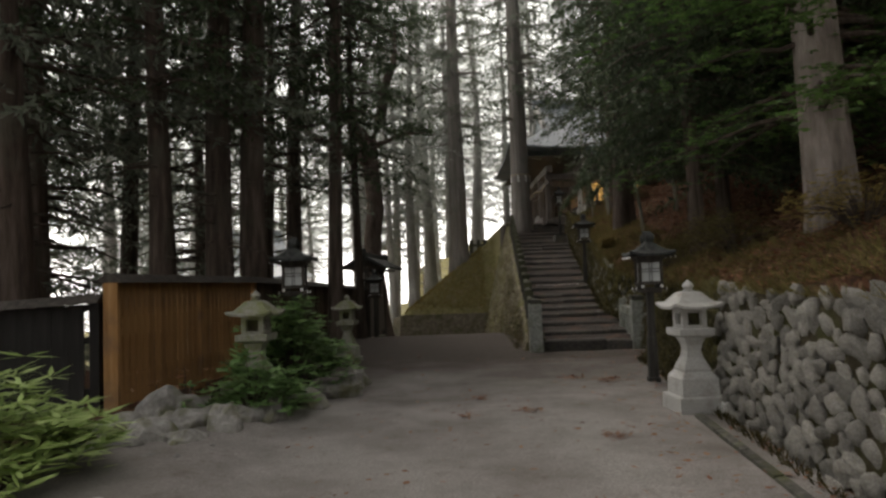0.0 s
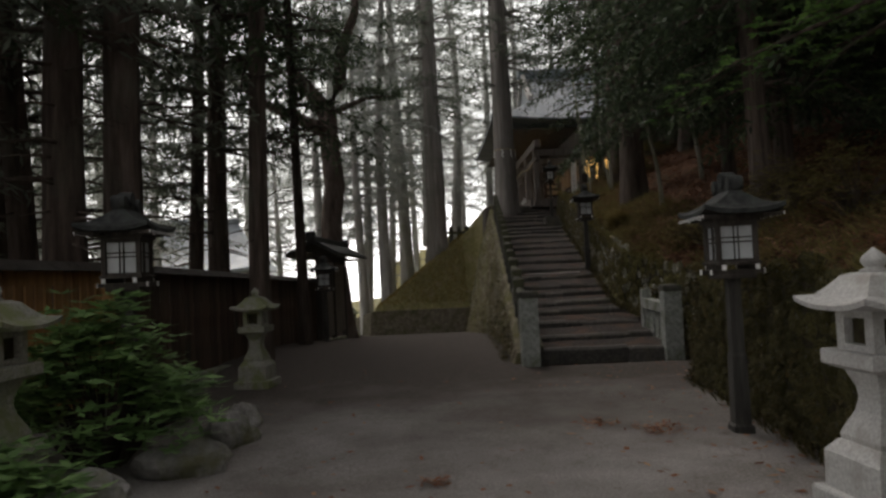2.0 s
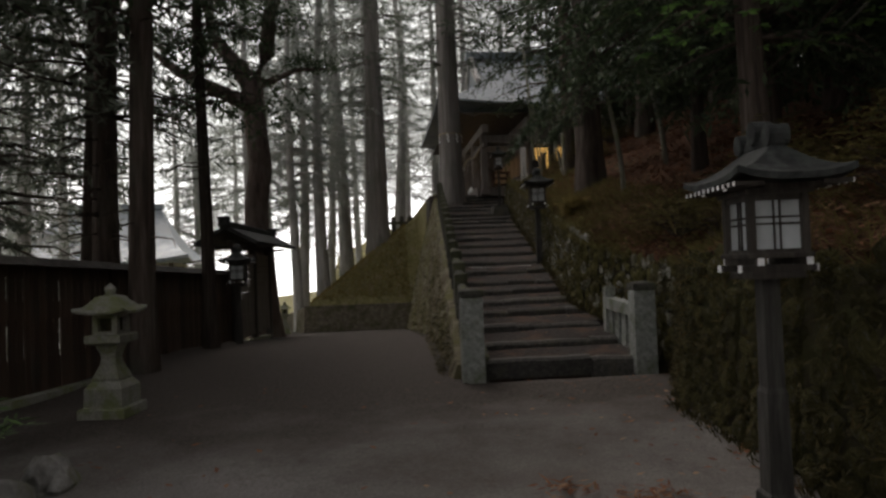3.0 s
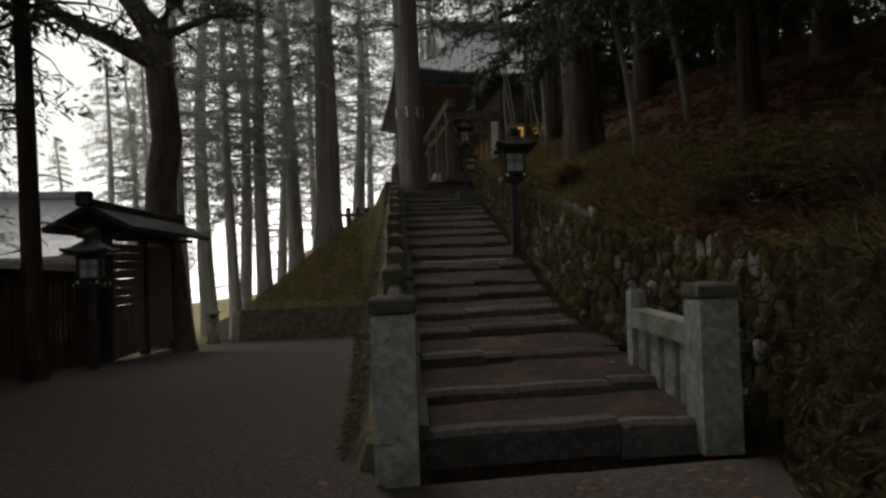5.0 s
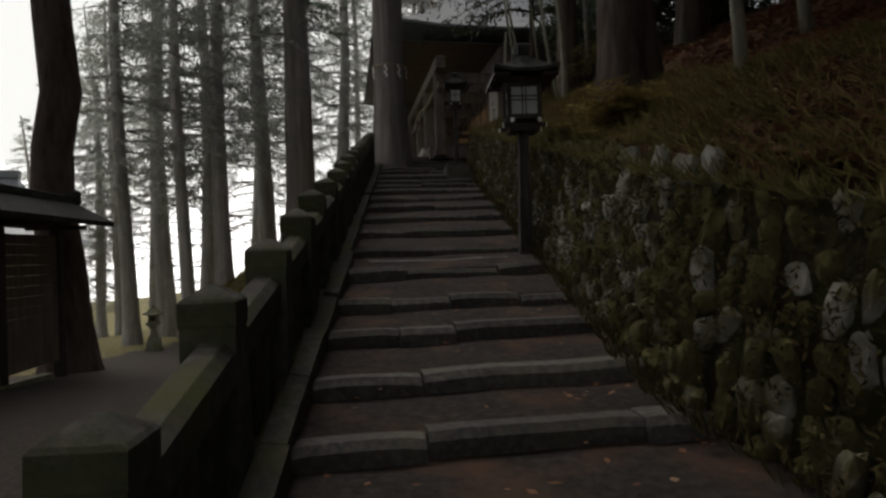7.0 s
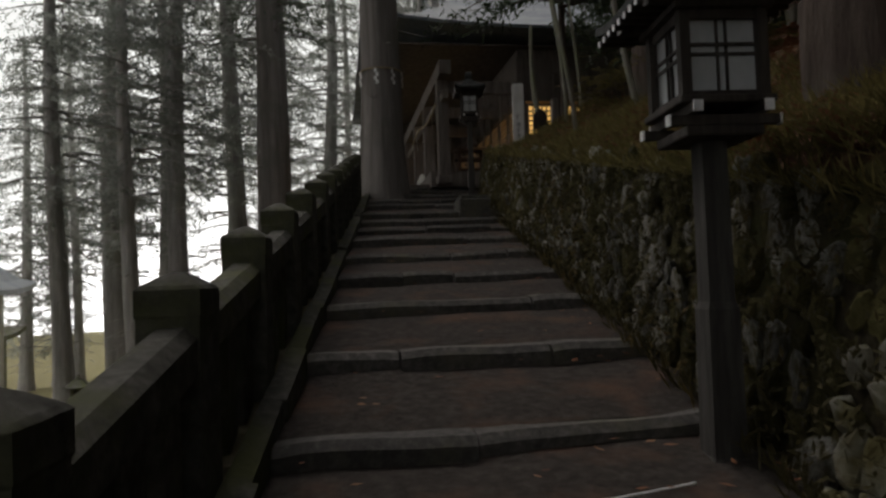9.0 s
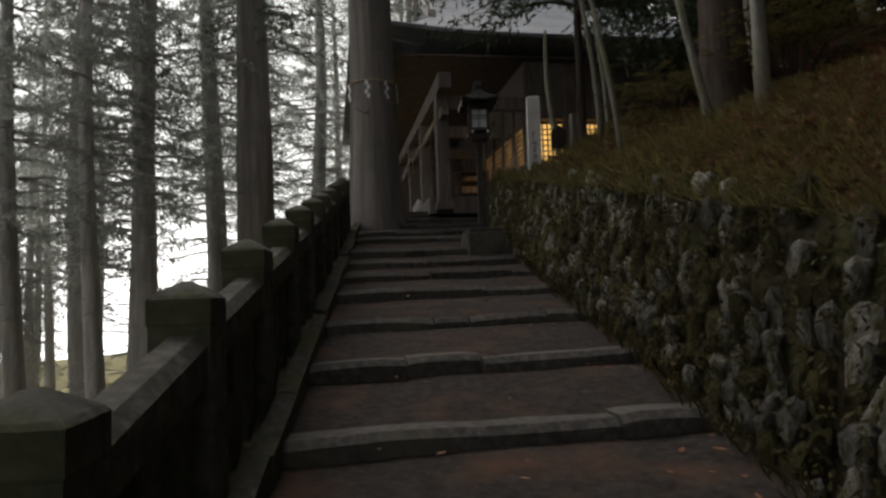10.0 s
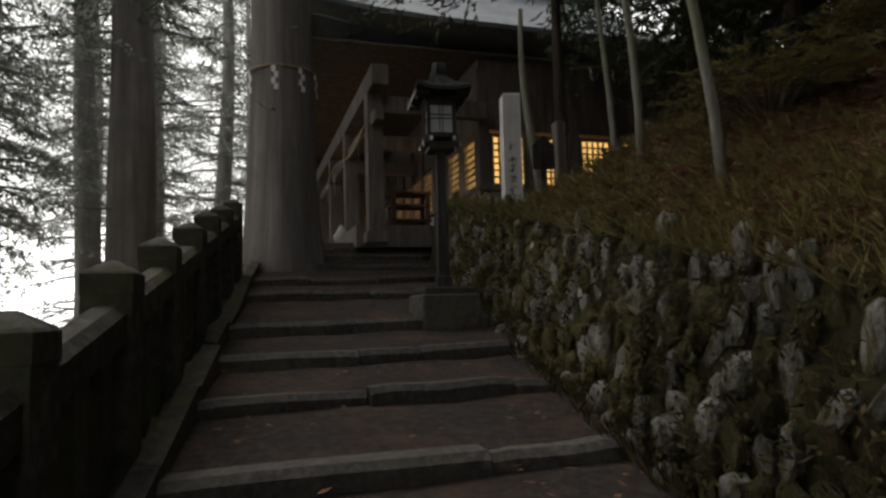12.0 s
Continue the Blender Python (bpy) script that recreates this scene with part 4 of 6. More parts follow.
# wall added to keep the glowing backdrop from showing through the porch
part("porch_blocking_wall", box(5.0, X0, 41.6, 41.75, Z0 - 0.2, 7.82), MAT["hallwood"], hall)
rope("sacred_rope", [(5.33, y, 6.28 - 0.12 * math.sin((y - 33.1) / 2.45 * math.pi)) for y in np.linspace(33.1, 38.0, 16)], 0.03, "straw rope slung along the porch beam")
for y in (33.5, 35.2, 36.6, 37.8):
    streamer(5.29, y, 6.22, 0.105, 80)
for i in range(6):
    streamer(8.6 + 0.33 * i, 31.2 - 0.1 * i, 6.9 + 0.06 * i - 0.1 * math.sin(i), 0.05, 10)
rope("streamer_cord", [(8.3, 31.3, 6.9), (9.3, 31.0, 6.95), (10.6, 30.6, 7.25)], 0.008, "thin cord with paper streamers over the bank")
bundle = loft([round_ring(r, z, 10, 5.3, 35.7) for r, z in ((0.16, Z0 + 0.28), (0.17, Z0 + 0.36), (0.08, Z0 + 0.5), (0.05, Z0 + 0.58))])
solid("offering_sack", bundle, MAT["signwood"], "small pale tied sack on the porch floor", "sack", kind="")
ch = thing("wooden_stand", "dark red wooden stand on the porch", "stand", m=pose(6.6, 35.2, Z0 + 0.28))
for sx in (-0.35, 0.35):
    for sy in (-0.2, 0.2):
        part("leg", box(sx - 0.04, sx + 0.04, sy - 0.04, sy + 0.04, 0, 0.9), MAT["fencedark"], ch)
for z in (0.3, 0.6, 0.86):
    part("shelf", box(-0.42, 0.42, -0.26, 0.26, z, z + 0.05), MAT["fencedark"], ch)

# pale sign post with a column of characters
sp = thing("sign_post", "white square wooden sign post with black characters on the bank", "sign post", m=pose(6.22, 29.0, land(6.22, 29.0) - 0.05, 0, 0.6, -12))
SPH = 1.45
part("column", loft([square_ring(0.2, -0.2), square_ring(0.2, SPH - 0.02), square_ring(0.17, SPH)]), MAT["signwood"], sp)
strokes = bmesh.new()
for j in range(8):
    zc = SPH - 0.62 - 0.115 * j
    for s in range(5):
        u, v = rs.uniform(-0.03, 0.03), rs.uniform(-0.032, 0.032)
        if s % 2:
            box(u - 0.028, u + 0.028, -0.1035, -0.1005, zc + v - 0.004, zc + v + 0.004, bm=strokes)
        else:
            box(u - 0.004, u + 0.004, -0.104, -0.1008, zc + v - 0.028, zc + v + 0.028, bm=strokes)
tagged(part("characters", strokes, MAT["ink"], sp, "column of small black characters"), kind="stuff")
st = thing("notice_stake", "small dark notice on a stake beside the sign post", "sign", m=pose(6.72, 29.2, land(6.72, 29.2) - 0.05, 0, 0, -10))
part("stake", box(-0.03, 0.03, -0.03, 0.03, 0, 0.85), MAT["wood"], st)
part("panel", loft([[(-0.13, -0.03, 0.62), (0.13, -0.03, 0.62), (0.13, 0.03, 0.62), (-0.13, 0.03, 0.62)], [(-0.13, -0.03, 0.9), (0.13, -0.03, 0.9), (0.13, 0.03, 0.9), (-0.13, 0.03, 0.9)], [(-0.02, -0.03, 1.0), (0.02, -0.03, 1.0), (0.02, 0.03, 1.0), (-0.02, 0.03, 1.0)]]), MAT["wood"], st)
for x, y in ((7.15, 29.6), (9.0, 30.3)):
    z = land(x, y)
    solid("bank_stake", box(x - 0.07, x + 0.07, y - 0.07, y + 0.07, z - 0.1, z + 1.25, 0.015), MAT["hallwood"], "plain weathered wooden stake on the bank", "stake", kind="")

# stone fence and steps' end at the terrace edge
tf = thing("terrace_fence", "grey stone fence on the edge of the terrace", "fence")
zt = land(1.6, 41.0)
for i, x in enumerate((0.9, 1.35, 1.8, 2.25, 2.7)):
    part("post", capped_post(0.24 if i % 2 == 0 else 0.2, 1.3, 0.06), MAT["rail"], tf, m=pose(x, 41.0, zt - 0.05))
part("rail", box(0.8, 2.9, 40.92, 41.08, zt + 0.8, zt + 0.95, 0.01), MAT["rail"], tf)

# ---- buildings beyond the fence ----


def far_house(label, m, w, d, wall_h, rise, roof_mat, over=1.2, wall_mat="plaster"):
    t = thing("temple_house", label, "house", m=m)
    part("wall", box(-w / 2, w / 2, -d / 2, d / 2, -1.5, wall_h), MAT[wall_mat], t)
    r = part("roof", shrine_roof(w + 2 * over, d + 2 * over, wall_h + 0.1, rise, 0.3, 0.18, w * 0.72), roof_mat, t, "pale blue-grey metal roof")
    part("ridge", box(-w * 0.38, w * 0.38, -0.18, 0.18, wall_h + rise, wall_h + rise + 0.35, 0.04), roof_mat, r)
    for i in range(int(w / 1.8)):
        x = -w / 2 + 0.9 + 1.8 * i
        win = part("window", box(x - 0.6, x + 0.6, -d / 2 - 0.05, -d / 2 - 0.003, 0.4, wall_h - 0.5), MAT["hallwood"], t)
        part("pane", box(x - 0.52, x + 0.52, -d / 2 - 0.07, -d / 2 - 0.053, 0.48, wall_h - 0.58), MAT["paper"], win)
    for x in (-w / 2, 0, w / 2):
        part("pillar", box(x - 0.12, x + 0.12, -d / 2 - 0.12, -d / 2 - 0.075, -1.5, wall_h), MAT["hallwood"], t)
    return t


far_house("large pale house with a blue-grey metal roof behind the fence", pose(-13.0, 42.0, -1.6, 0, 0, 8), 6.6, 6, 3.6, 2.9, MAT["copper"], 0.9)
far_house("small grey shed among the trees down the slope", pose(-12.0, 45.5, -2.4, 0, 0, -6), 2.6, 2.4, 2.6, 0.9, MAT["mossgranite"], 0.5, "mossgranite")

# ---- trees ----


def trunk_mesh(name, h, r0, rng, bend=0.25, wave=0.0, k=16, flare=1.3, z0=-0.7, fork=None):
    """A tapered trunk with a flared foot, ridged bark and a slight bend."""
    n = 26
    rings = []
    ph = [rng.uniform(0, 6.28) for _ in range(4)]
    for i in range(n + 1):
        t = i / n
        z = z0 + (h - z0) * t ** 1.25
        r = r0 * (1 - 0.82 * max(0, z) / h) * (1 + (flare - 1) * math.exp(-max(0, z) / 0.55))
        cx = bend * math.sin(ph[0] + z * 0.14) * z / h * 3 + wave * math.sin(z * 0.85 + ph[1]) * min(1, max(0, z) / 2)
        cy = bend * math.cos(ph[2] + z * 0.12) * z / h * 3
        ring = []
        for j in range(k):
            a = 2 * math.pi * j / k
            q = r * (1 + 0.07 * math.sin(a * 5 + ph[3] + 0.3 * z) + 0.07 * noise.noise((math.cos(a) * 2, math.sin(a) * 2, z * 0.7 + ph[0])))
            ring.append((cx + q * math.cos(a), cy + q * math.sin(a), z))
        rings.append(ring)
    return mesh_of(name, loft(rings), True)


def conifer_crown(name, h, start, reach, rng, whorls, per, spray, leaf_len, leaf_w, droop=0.35, leaves=7, bare=6):
    """Drooping limbs with flat sprays of short needles; a few bare twigs below."""
    limbs = bmesh.new()
    base, way = [], []
    nr = np.random.RandomState(rng.randrange(10 ** 6))
    for w in range(whorls + bare):
        low = w < bare
        t = (w - bare + nr.rand()) / whorls if not low else 0
        z = start + (h - start) * t ** 0.95 if not low else start * (0.35 + 0.65 * nr.rand())
        ln = reach * (1 - t) ** 0.7 * (0.35 + 0.65 * min(1, 3 * t + 0.4)) if not low else reach * 0.4
        for b in range(per if not low else 1):
            a = nr.rand() * 2 * math.pi
            L = ln * (0.6 + 0.55 * nr.rand())
            d = np.array([math.cos(a), math.sin(a), 0])
            pts = []
            rise = 0.25 * (nr.rand() - 0.2)
            for s in np.linspace(0, 1, 5):
                pts.append(np.array([0, 0, z]) + d * L * s + np.array([0, 0, rise * L * s - droop * L * s * s]) + nr.normal(size=3) * 0.04 * L * s)
            tube(pts, [0.035 * L / 2.5 + 0.012, 0.028 * L / 2.5 + 0.008, 0.018 * L / 2.5 + 0.005, 0.01, 0.004], 4, limbs)
            if low:
                continue
            pts = np.array(pts)
            for q in range(int(spray * (0.5 + L / reach))):
                s = (0.18 + 0.85 * nr.rand() ** 0.8) * 4
                i = min(3, int(s))
                p = pts[i] + (pts[i + 1] - pts[i]) * (s - i)
                side = np.cross(d, [0, 0, 1]) * (1 if nr.rand() < 0.5 else -1)
                out = d * (0.4 + 0.6 * nr.rand()) + side * (0.3 + 0.9 * nr.rand()) + np.array([0, 0, -0.35 - 0.3 * nr.rand()])
                out /= np.linalg.norm(out)
                sl = (0.3 + 0.6 * nr.rand()) * min(1.0, 0.35 * L + 0.3)
                for e in range(leaves):
                    u = (e + nr.rand()) / leaves
                    base.append(p + out * sl * u)
                    way.append(out * 0.8 + nr.normal(size=3) * 0.55)
    lm = mesh_of(name + "_limb", limbs)
    k = len(base)
    lf = leaves_mesh(name, np.array(base), np.array(way), leaf_len * (0.6 + 0.8 * nr.rand(k)), leaf_w * (0.6 + 0.8 * nr.rand(k)), nr, 0.6)
    return lm, lf


rt = random.Random(21)
TREE = {}


def conifer_kind(key, h, r0, start, reach, whorls, per, spray, ll, lw, bark, needle, droop=0.35, leaves=7, bend=0.25, bare=6):
    tm = trunk_mesh("trunk", h, r0, rt, bend)
    lm, lf = conifer_crown("crown", h, start, reach, rt, whorls, per, spray, ll, lw, droop, leaves, bare)
    for me, mt in ((tm, bark), (lm, bark), (lf, needle)):
        me.materials.append(MAT[mt])
    TREE[key] = (tm, lm, lf, r0, h)


def plant_tree(key, x, y, dia, label, height=None, group="conifers of the grove", turn=None, z=None, lean=(0, 0)):
    tm, lm, lf, r0, h = TREE[key]
    s = dia / 2 / r0
    sz = (height or h) / h
    root = thing("conifer_tree", label, "tree", group, pose(x, y, land(x, y) if z is None else z, lean[0], lean[1], rt.uniform(0, 360) if turn is None else turn))
    part("trunk", tm, None, root, m=Matrix.Diagonal((s, s, sz, 1)))
    crown = part("crown", lf, None, root, m=Matrix.Diagonal((sz, sz, sz, 1)))
    tagged(part("branchwork", lm, None, crown), kind="stuff")
    return root


conifer_kind("tall", 22, 0.26, 5.2, 2.8, 40, 5, 9, 0.21, 0.05, "bark", "needle", bare=16)
conifer_kind("tall2", 20, 0.26, 4.0, 3.0, 36, 5, 10, 0.2, 0.05, "bark", "midneedle", 0.25, bare=16)
# two kinds whose bark and needle colours carry the mist
conifer_kind("pale", 22, 0.3, 5.0, 2.9, 46, 4, 12, 0.18, 0.045, "mistbark", "mistneedle", 0.3, 6, bare=26)
conifer_kind("pale2", 20, 0.3, 2.4, 3.3, 46, 4, 12, 0.18, 0.05, "mistbark", "mistneedle", 0.25, 6, bare=14)
conifer_kind("low", 15, 0.26, 1.4, 4.3, 46, 5, 15, 0.17, 0.05, "bark", "needle", 0.45, 9, bare=2)
conifer_kind("mid", 17, 0.26, 0.9, 3.6, 44, 5, 11, 0.2, 0.055, "bark", "midneedle", 0.3, 7, bare=8)

keep = rt.getstate()
conifer_kind("bough", 15, 0.26, 2.0, 3.0, 46, 6, 17, 0.13, 0.036, "bark", "needle", 0.4, 10, bare=0)
conifer_kind("bough2", 15, 0.26, 1.7, 3.9, 48, 6, 17, 0.13, 0.036, "bark", "needle", 0.38, 10, bare=0)
rt.setstate(keep)

# the trunks behind and before the fence
for key, x, y, dia, hh, text in (("tall", -4.75, 10.9, 0.42, 20, "slender dark conifer behind the cedar fence"), ("tall2", -4.35, 12.75, 0.56, 23, "thick dark cedar trunk behind the fence"),
                                 ("tall", -3.98, 13.7, 0.58, 22, "thick dark cedar rising behind the lamp"), ("tall2", -4.3, 18.9, 0.5, 21, "dark cedar with low dead twigs behind the fence"),
                                 ("tall", -2.68, 15.95, 0.38, 22, "slim straight cedar in front of the board fence"), ("tall", -2.45, 19.0, 0.26, 19, "thin twin-stemmed cedar by the fence"),
                                 ("tall2", -6.3, 9.6, 0.55, 20, "dark cedar beyond the black gate"), ("tall", -7.6, 12.0, 0.5, 21, "dark cedar in the grove behind the fence"),
                                 ("tall2", -6.6, 15.6, 0.5, 20, "dark cedar in the grove behind the fence"), ("mid", -9.3, 13.8, 0.5, 17, "bushy grey-green conifer beyond the gate"), ("mid", -11.5, 17.0, 0.5, 18, "bushy grey-green conifer beyond the gate"), ("mid", -14.5, 21.5, 0.5, 18, "bushy grey-green conifer deep in the grove"), ("mid", -8.4, 22.5, 0.5, 16, "bushy grey-green conifer behind the fence"), ("mid", -12.5, 11.0, 0.5, 16, "bushy grey-green conifer beyond the gate"), ("mid", -10.6, 9.9, 0.45, 15, "bushy grey-green conifer just beyond the gate"),
                                 ("tall", -8.8, 18.0, 0.5, 21, "dark cedar in the grove behind the fence"), ("tall2", -6.2, 22.5, 0.45, 20, "dark cedar in the grove behind the fence"),
                                 ("tall", -15.5, 16.0, 0.5, 22, "dark cedar deep in the grove")):
    plant_tree(key, x, y, dia, text, hh)
# trunks down the slope, their colours paled to stand in for mist
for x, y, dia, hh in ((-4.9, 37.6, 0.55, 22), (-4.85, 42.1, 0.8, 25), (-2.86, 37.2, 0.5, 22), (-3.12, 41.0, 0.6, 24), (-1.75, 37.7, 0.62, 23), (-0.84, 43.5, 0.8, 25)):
    plant_tree("pale", x, y, dia, "straight conifer trunk coloured pale grey for mist", hh, "misty trees down the slope")
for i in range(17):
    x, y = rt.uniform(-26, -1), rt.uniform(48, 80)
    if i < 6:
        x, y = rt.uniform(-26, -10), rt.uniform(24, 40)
    plant_tree("pale2" if i % 3 else "pale", x, y, rt.uniform(0.4, 0.7), "conifer coloured pale grey-green for mist", rt.uniform(16, 23), "misty trees down the slope")
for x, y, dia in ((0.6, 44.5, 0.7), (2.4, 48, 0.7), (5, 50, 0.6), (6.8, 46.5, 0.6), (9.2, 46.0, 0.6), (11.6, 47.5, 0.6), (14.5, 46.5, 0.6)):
    plant_tree("pale2", x, y, dia, "conifer coloured pale for mist behind the terrace", 20, "misty trees down the slope", z=TERRACE - 0.5)
# dark conifers on the bank
for key, x, y, dia, hh, text in (("bough", 5.05, 12.75, 0.3, 15, "dark conifer with low drooping boughs beside the lamp"), ("bough", 6.3, 14.4, 0.3, 15, "dark conifer with low boughs over the bank"), ("bough", 6.4, 10.5, 0.3, 14, "dark conifer with low boughs over the bank"), ("bough2", 6.65, 17.1, 0.24, 15, "slim dark conifer with boughs hanging over the stairs"), ("low", 6.9, 11.4, 0.5, 14, "dark dense conifer on the bank"),
                                 ("low", 8.6, 14.0, 0.5, 15, "dark dense conifer on the bank"), ("tall2", 5.85, 20.6, 0.62, 22, "thick cedar trunk on the bank above the stairs"),
                                 ("tall", 6.55, 24.5, 0.36, 20, "slim cedar on the bank above the stairs"), ("tall2", 9.8, 19.5, 0.5, 20, "dark dense conifer on the bank"), ("tall2", 8.9, 24.5, 0.5, 19, "dark cedar on the bank"),
                                 ("low", 10.5, 9.0, 0.5, 15, "dark dense conifer on the bank"), ("low", 11.8, 25.5, 0.5, 15, "dark dense conifer above the bank"),
                                 ("low", 13.0, 15.0, 0.6, 17, "dark dense conifer high on the bank"), ("low", 12.8, 30.0, 0.5, 13, "dark conifer beside the hall"),
                                 ("low", 10.2, 28.9, 0.26, 12, "dark conifer beside the hall"),                                  ("low", 9.3, 17.0, 0.4, 16, "dark dense conifer on the bank"), ("low", 11.0, 12.0, 0.5, 17, "dark dense conifer high on the bank"), ("tall2", 11.5, 17.0, 0.5, 21, "dark dense conifer high on the bank")):
    tree = plant_tree(key, x, y, dia, text, hh, "dark conifers on the bank")
    if key == "bough2":
        over_stairs = tree


def long_bough(tree, start, tip, seed, sprays=70, leaves=14):
    """One long limb of a tree with drooping flat sprays towards its tip; start and tip in the world."""
    bpy.context.view_layer.update()
    back = tree.matrix_basis.inverted()
    a, b = np.array(back @ Vector(start)), np.array(back @ Vector(tip))
    nr = np.random.RandomState(seed)
    sag = np.array([0, 0, 1.0])
    pts = [a + (b - a) * q + sag * 0.5 * math.sin(math.pi * q) * (1 - 0.4 * q) for q in np.linspace(0, 1, 9)]
    limb = part("bough", tube(pts, list(np.linspace(0.045, 0.006, 9)), 6), MAT["bark"], tree)
    base, way, d = [], [], (b - a) / np.linalg.norm(b - a)
    for _ in range(sprays):
        q = 0.35 + 0.66 * nr.rand() ** 0.7
        k = min(7, int(q * 8))
        p = pts[k] + (pts[k + 1] - pts[k]) * (q * 8 - k)
        side = np.cross(d, [0, 0, 1]) * nr.choice((-1, 1))
        out = 0.6 * d + side * (0.2 + nr.rand()) + np.array([0, 0, -0.55 * nr.rand() - 0.1])
        sl = (0.35 + 0.55 * nr.rand()) * (1.25 - 0.6 * q)
        for e in range(leaves):
            base.append(p + out * sl * (e + nr.rand()) / leaves)
            way.append(out * 0.7 + nr.normal(size=3) * 0.6)
    part("needle_spray", leaves_mesh("needle_spray", np.array(base), np.array(way), 0.12, 0.034, nr, 0.8), MAT["needle"], limb, "dark green drooping needles")


long_bough(over_stairs, (6.6, 17.1, 5.9), (3.25, 17.5, 3.5), 3)
long_bough(over_stairs, (6.6, 17.1, 6.6), (3.7, 16.4, 4.3), 4)
long_bough(over_stairs, (6.6, 17.1, 5.4), (4.3, 18.2, 3.9), 5)

# the slim conifer whose crown hangs before the hall's eaves, and the wood beyond
keep = rt.getstate()
conifer_kind("eave", 15, 0.26, 3.3, 3.5, 46, 5, 15, 0.15, 0.042, "bark", "needle", 0.32, 9, bare=0)
plant_tree("eave", 7.75, 30.7, 0.17, "slim dark conifer standing before the hall windows", 15, "dark conifers on the bank")
plant_tree("eave", 10.6, 31.2, 0.22, "dark conifer standing before the hall eaves", 14, "dark conifers on the bank")
for x, y, hh in ((14.6, 32.5, 16), (16.5, 34.5, 17), (18.5, 27.0, 17), (20.0, 32.0, 18)):
    plant_tree("low", x, y, 0.5, "dark dense conifer beyond the hall", hh, "dark conifers on the bank")
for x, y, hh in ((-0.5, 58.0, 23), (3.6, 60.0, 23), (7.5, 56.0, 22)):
    plant_tree("pale2", x, y, 0.55, "conifer coloured pale grey-green for mist", hh, "misty trees down the slope")
rt.setstate(keep)

# unseen conifers added behind the starting point to block light from the rear
for x, y, hh in ((-1, -15, 17), (5, -12, 18), (10, -4, 16), (-6, -11, 18), (-11, -7, 17), (-15, 0, 18), (13, -12, 19), (1, -21, 19), (-9, -17, 19), (8, -20, 19), (-17, -12, 19)):
    plant_tree("low", x, y, 0.5, "unseen dark conifer added to block light from behind", hh, "dark conifers behind the path")

# the great cedar at the top with a sacred rope
conifer_kind("great", 28, 0.48, 5.2, 3.6, 46, 5, 11, 0.2, 0.05, "greybark", "midneedle", 0.3, 7, 0.06, 4)
gc = plant_tree("great", 3.92, 31.85, 0.95, "huge cedar with a straw rope and white paper streamers", 30, "great cedars", z=nose(31.5) - 0.1)
rr = [(3.92 + 0.475 * math.cos(a), 31.85 + 0.475 * math.sin(a), 6.62) for a in np.linspace(0, 2 * math.pi, 19)]
rope("tree_rope", rr, 0.022, "straw rope tied round the huge cedar")
for a in (-155, -105, -62, -25):
    streamer(3.92 + 0.5 * math.cos(radians(a)), 31.85 + 0.5 * math.sin(radians(a)), 6.6, 0.085, a + 90)


conifer_kind("great2", 27, 0.48, 7.0, 4.2, 40, 5, 11, 0.2, 0.05, "greybark", "midneedle", 0.3, 7, 0.06, 6)
plant_tree("great2", 1.0, 38.2, 1.1, "huge straight cedar trunk on the grass slope", 27, "great cedars")


# the dense wood along the top of the bank
keep = rt.getstate()
for x, y, hh in ((10.6, 22.3, 15), (12.6, 20.6, 16), (14.5, 26.5, 16), (16.0, 19.0, 17), (17.5, 30.0, 17), (15.5, 23.0, 16)):
    plant_tree("low", x, y, 0.5, "dark dense conifer along the top of the bank", hh, "dark conifers on the bank")
rt.setstate(keep)

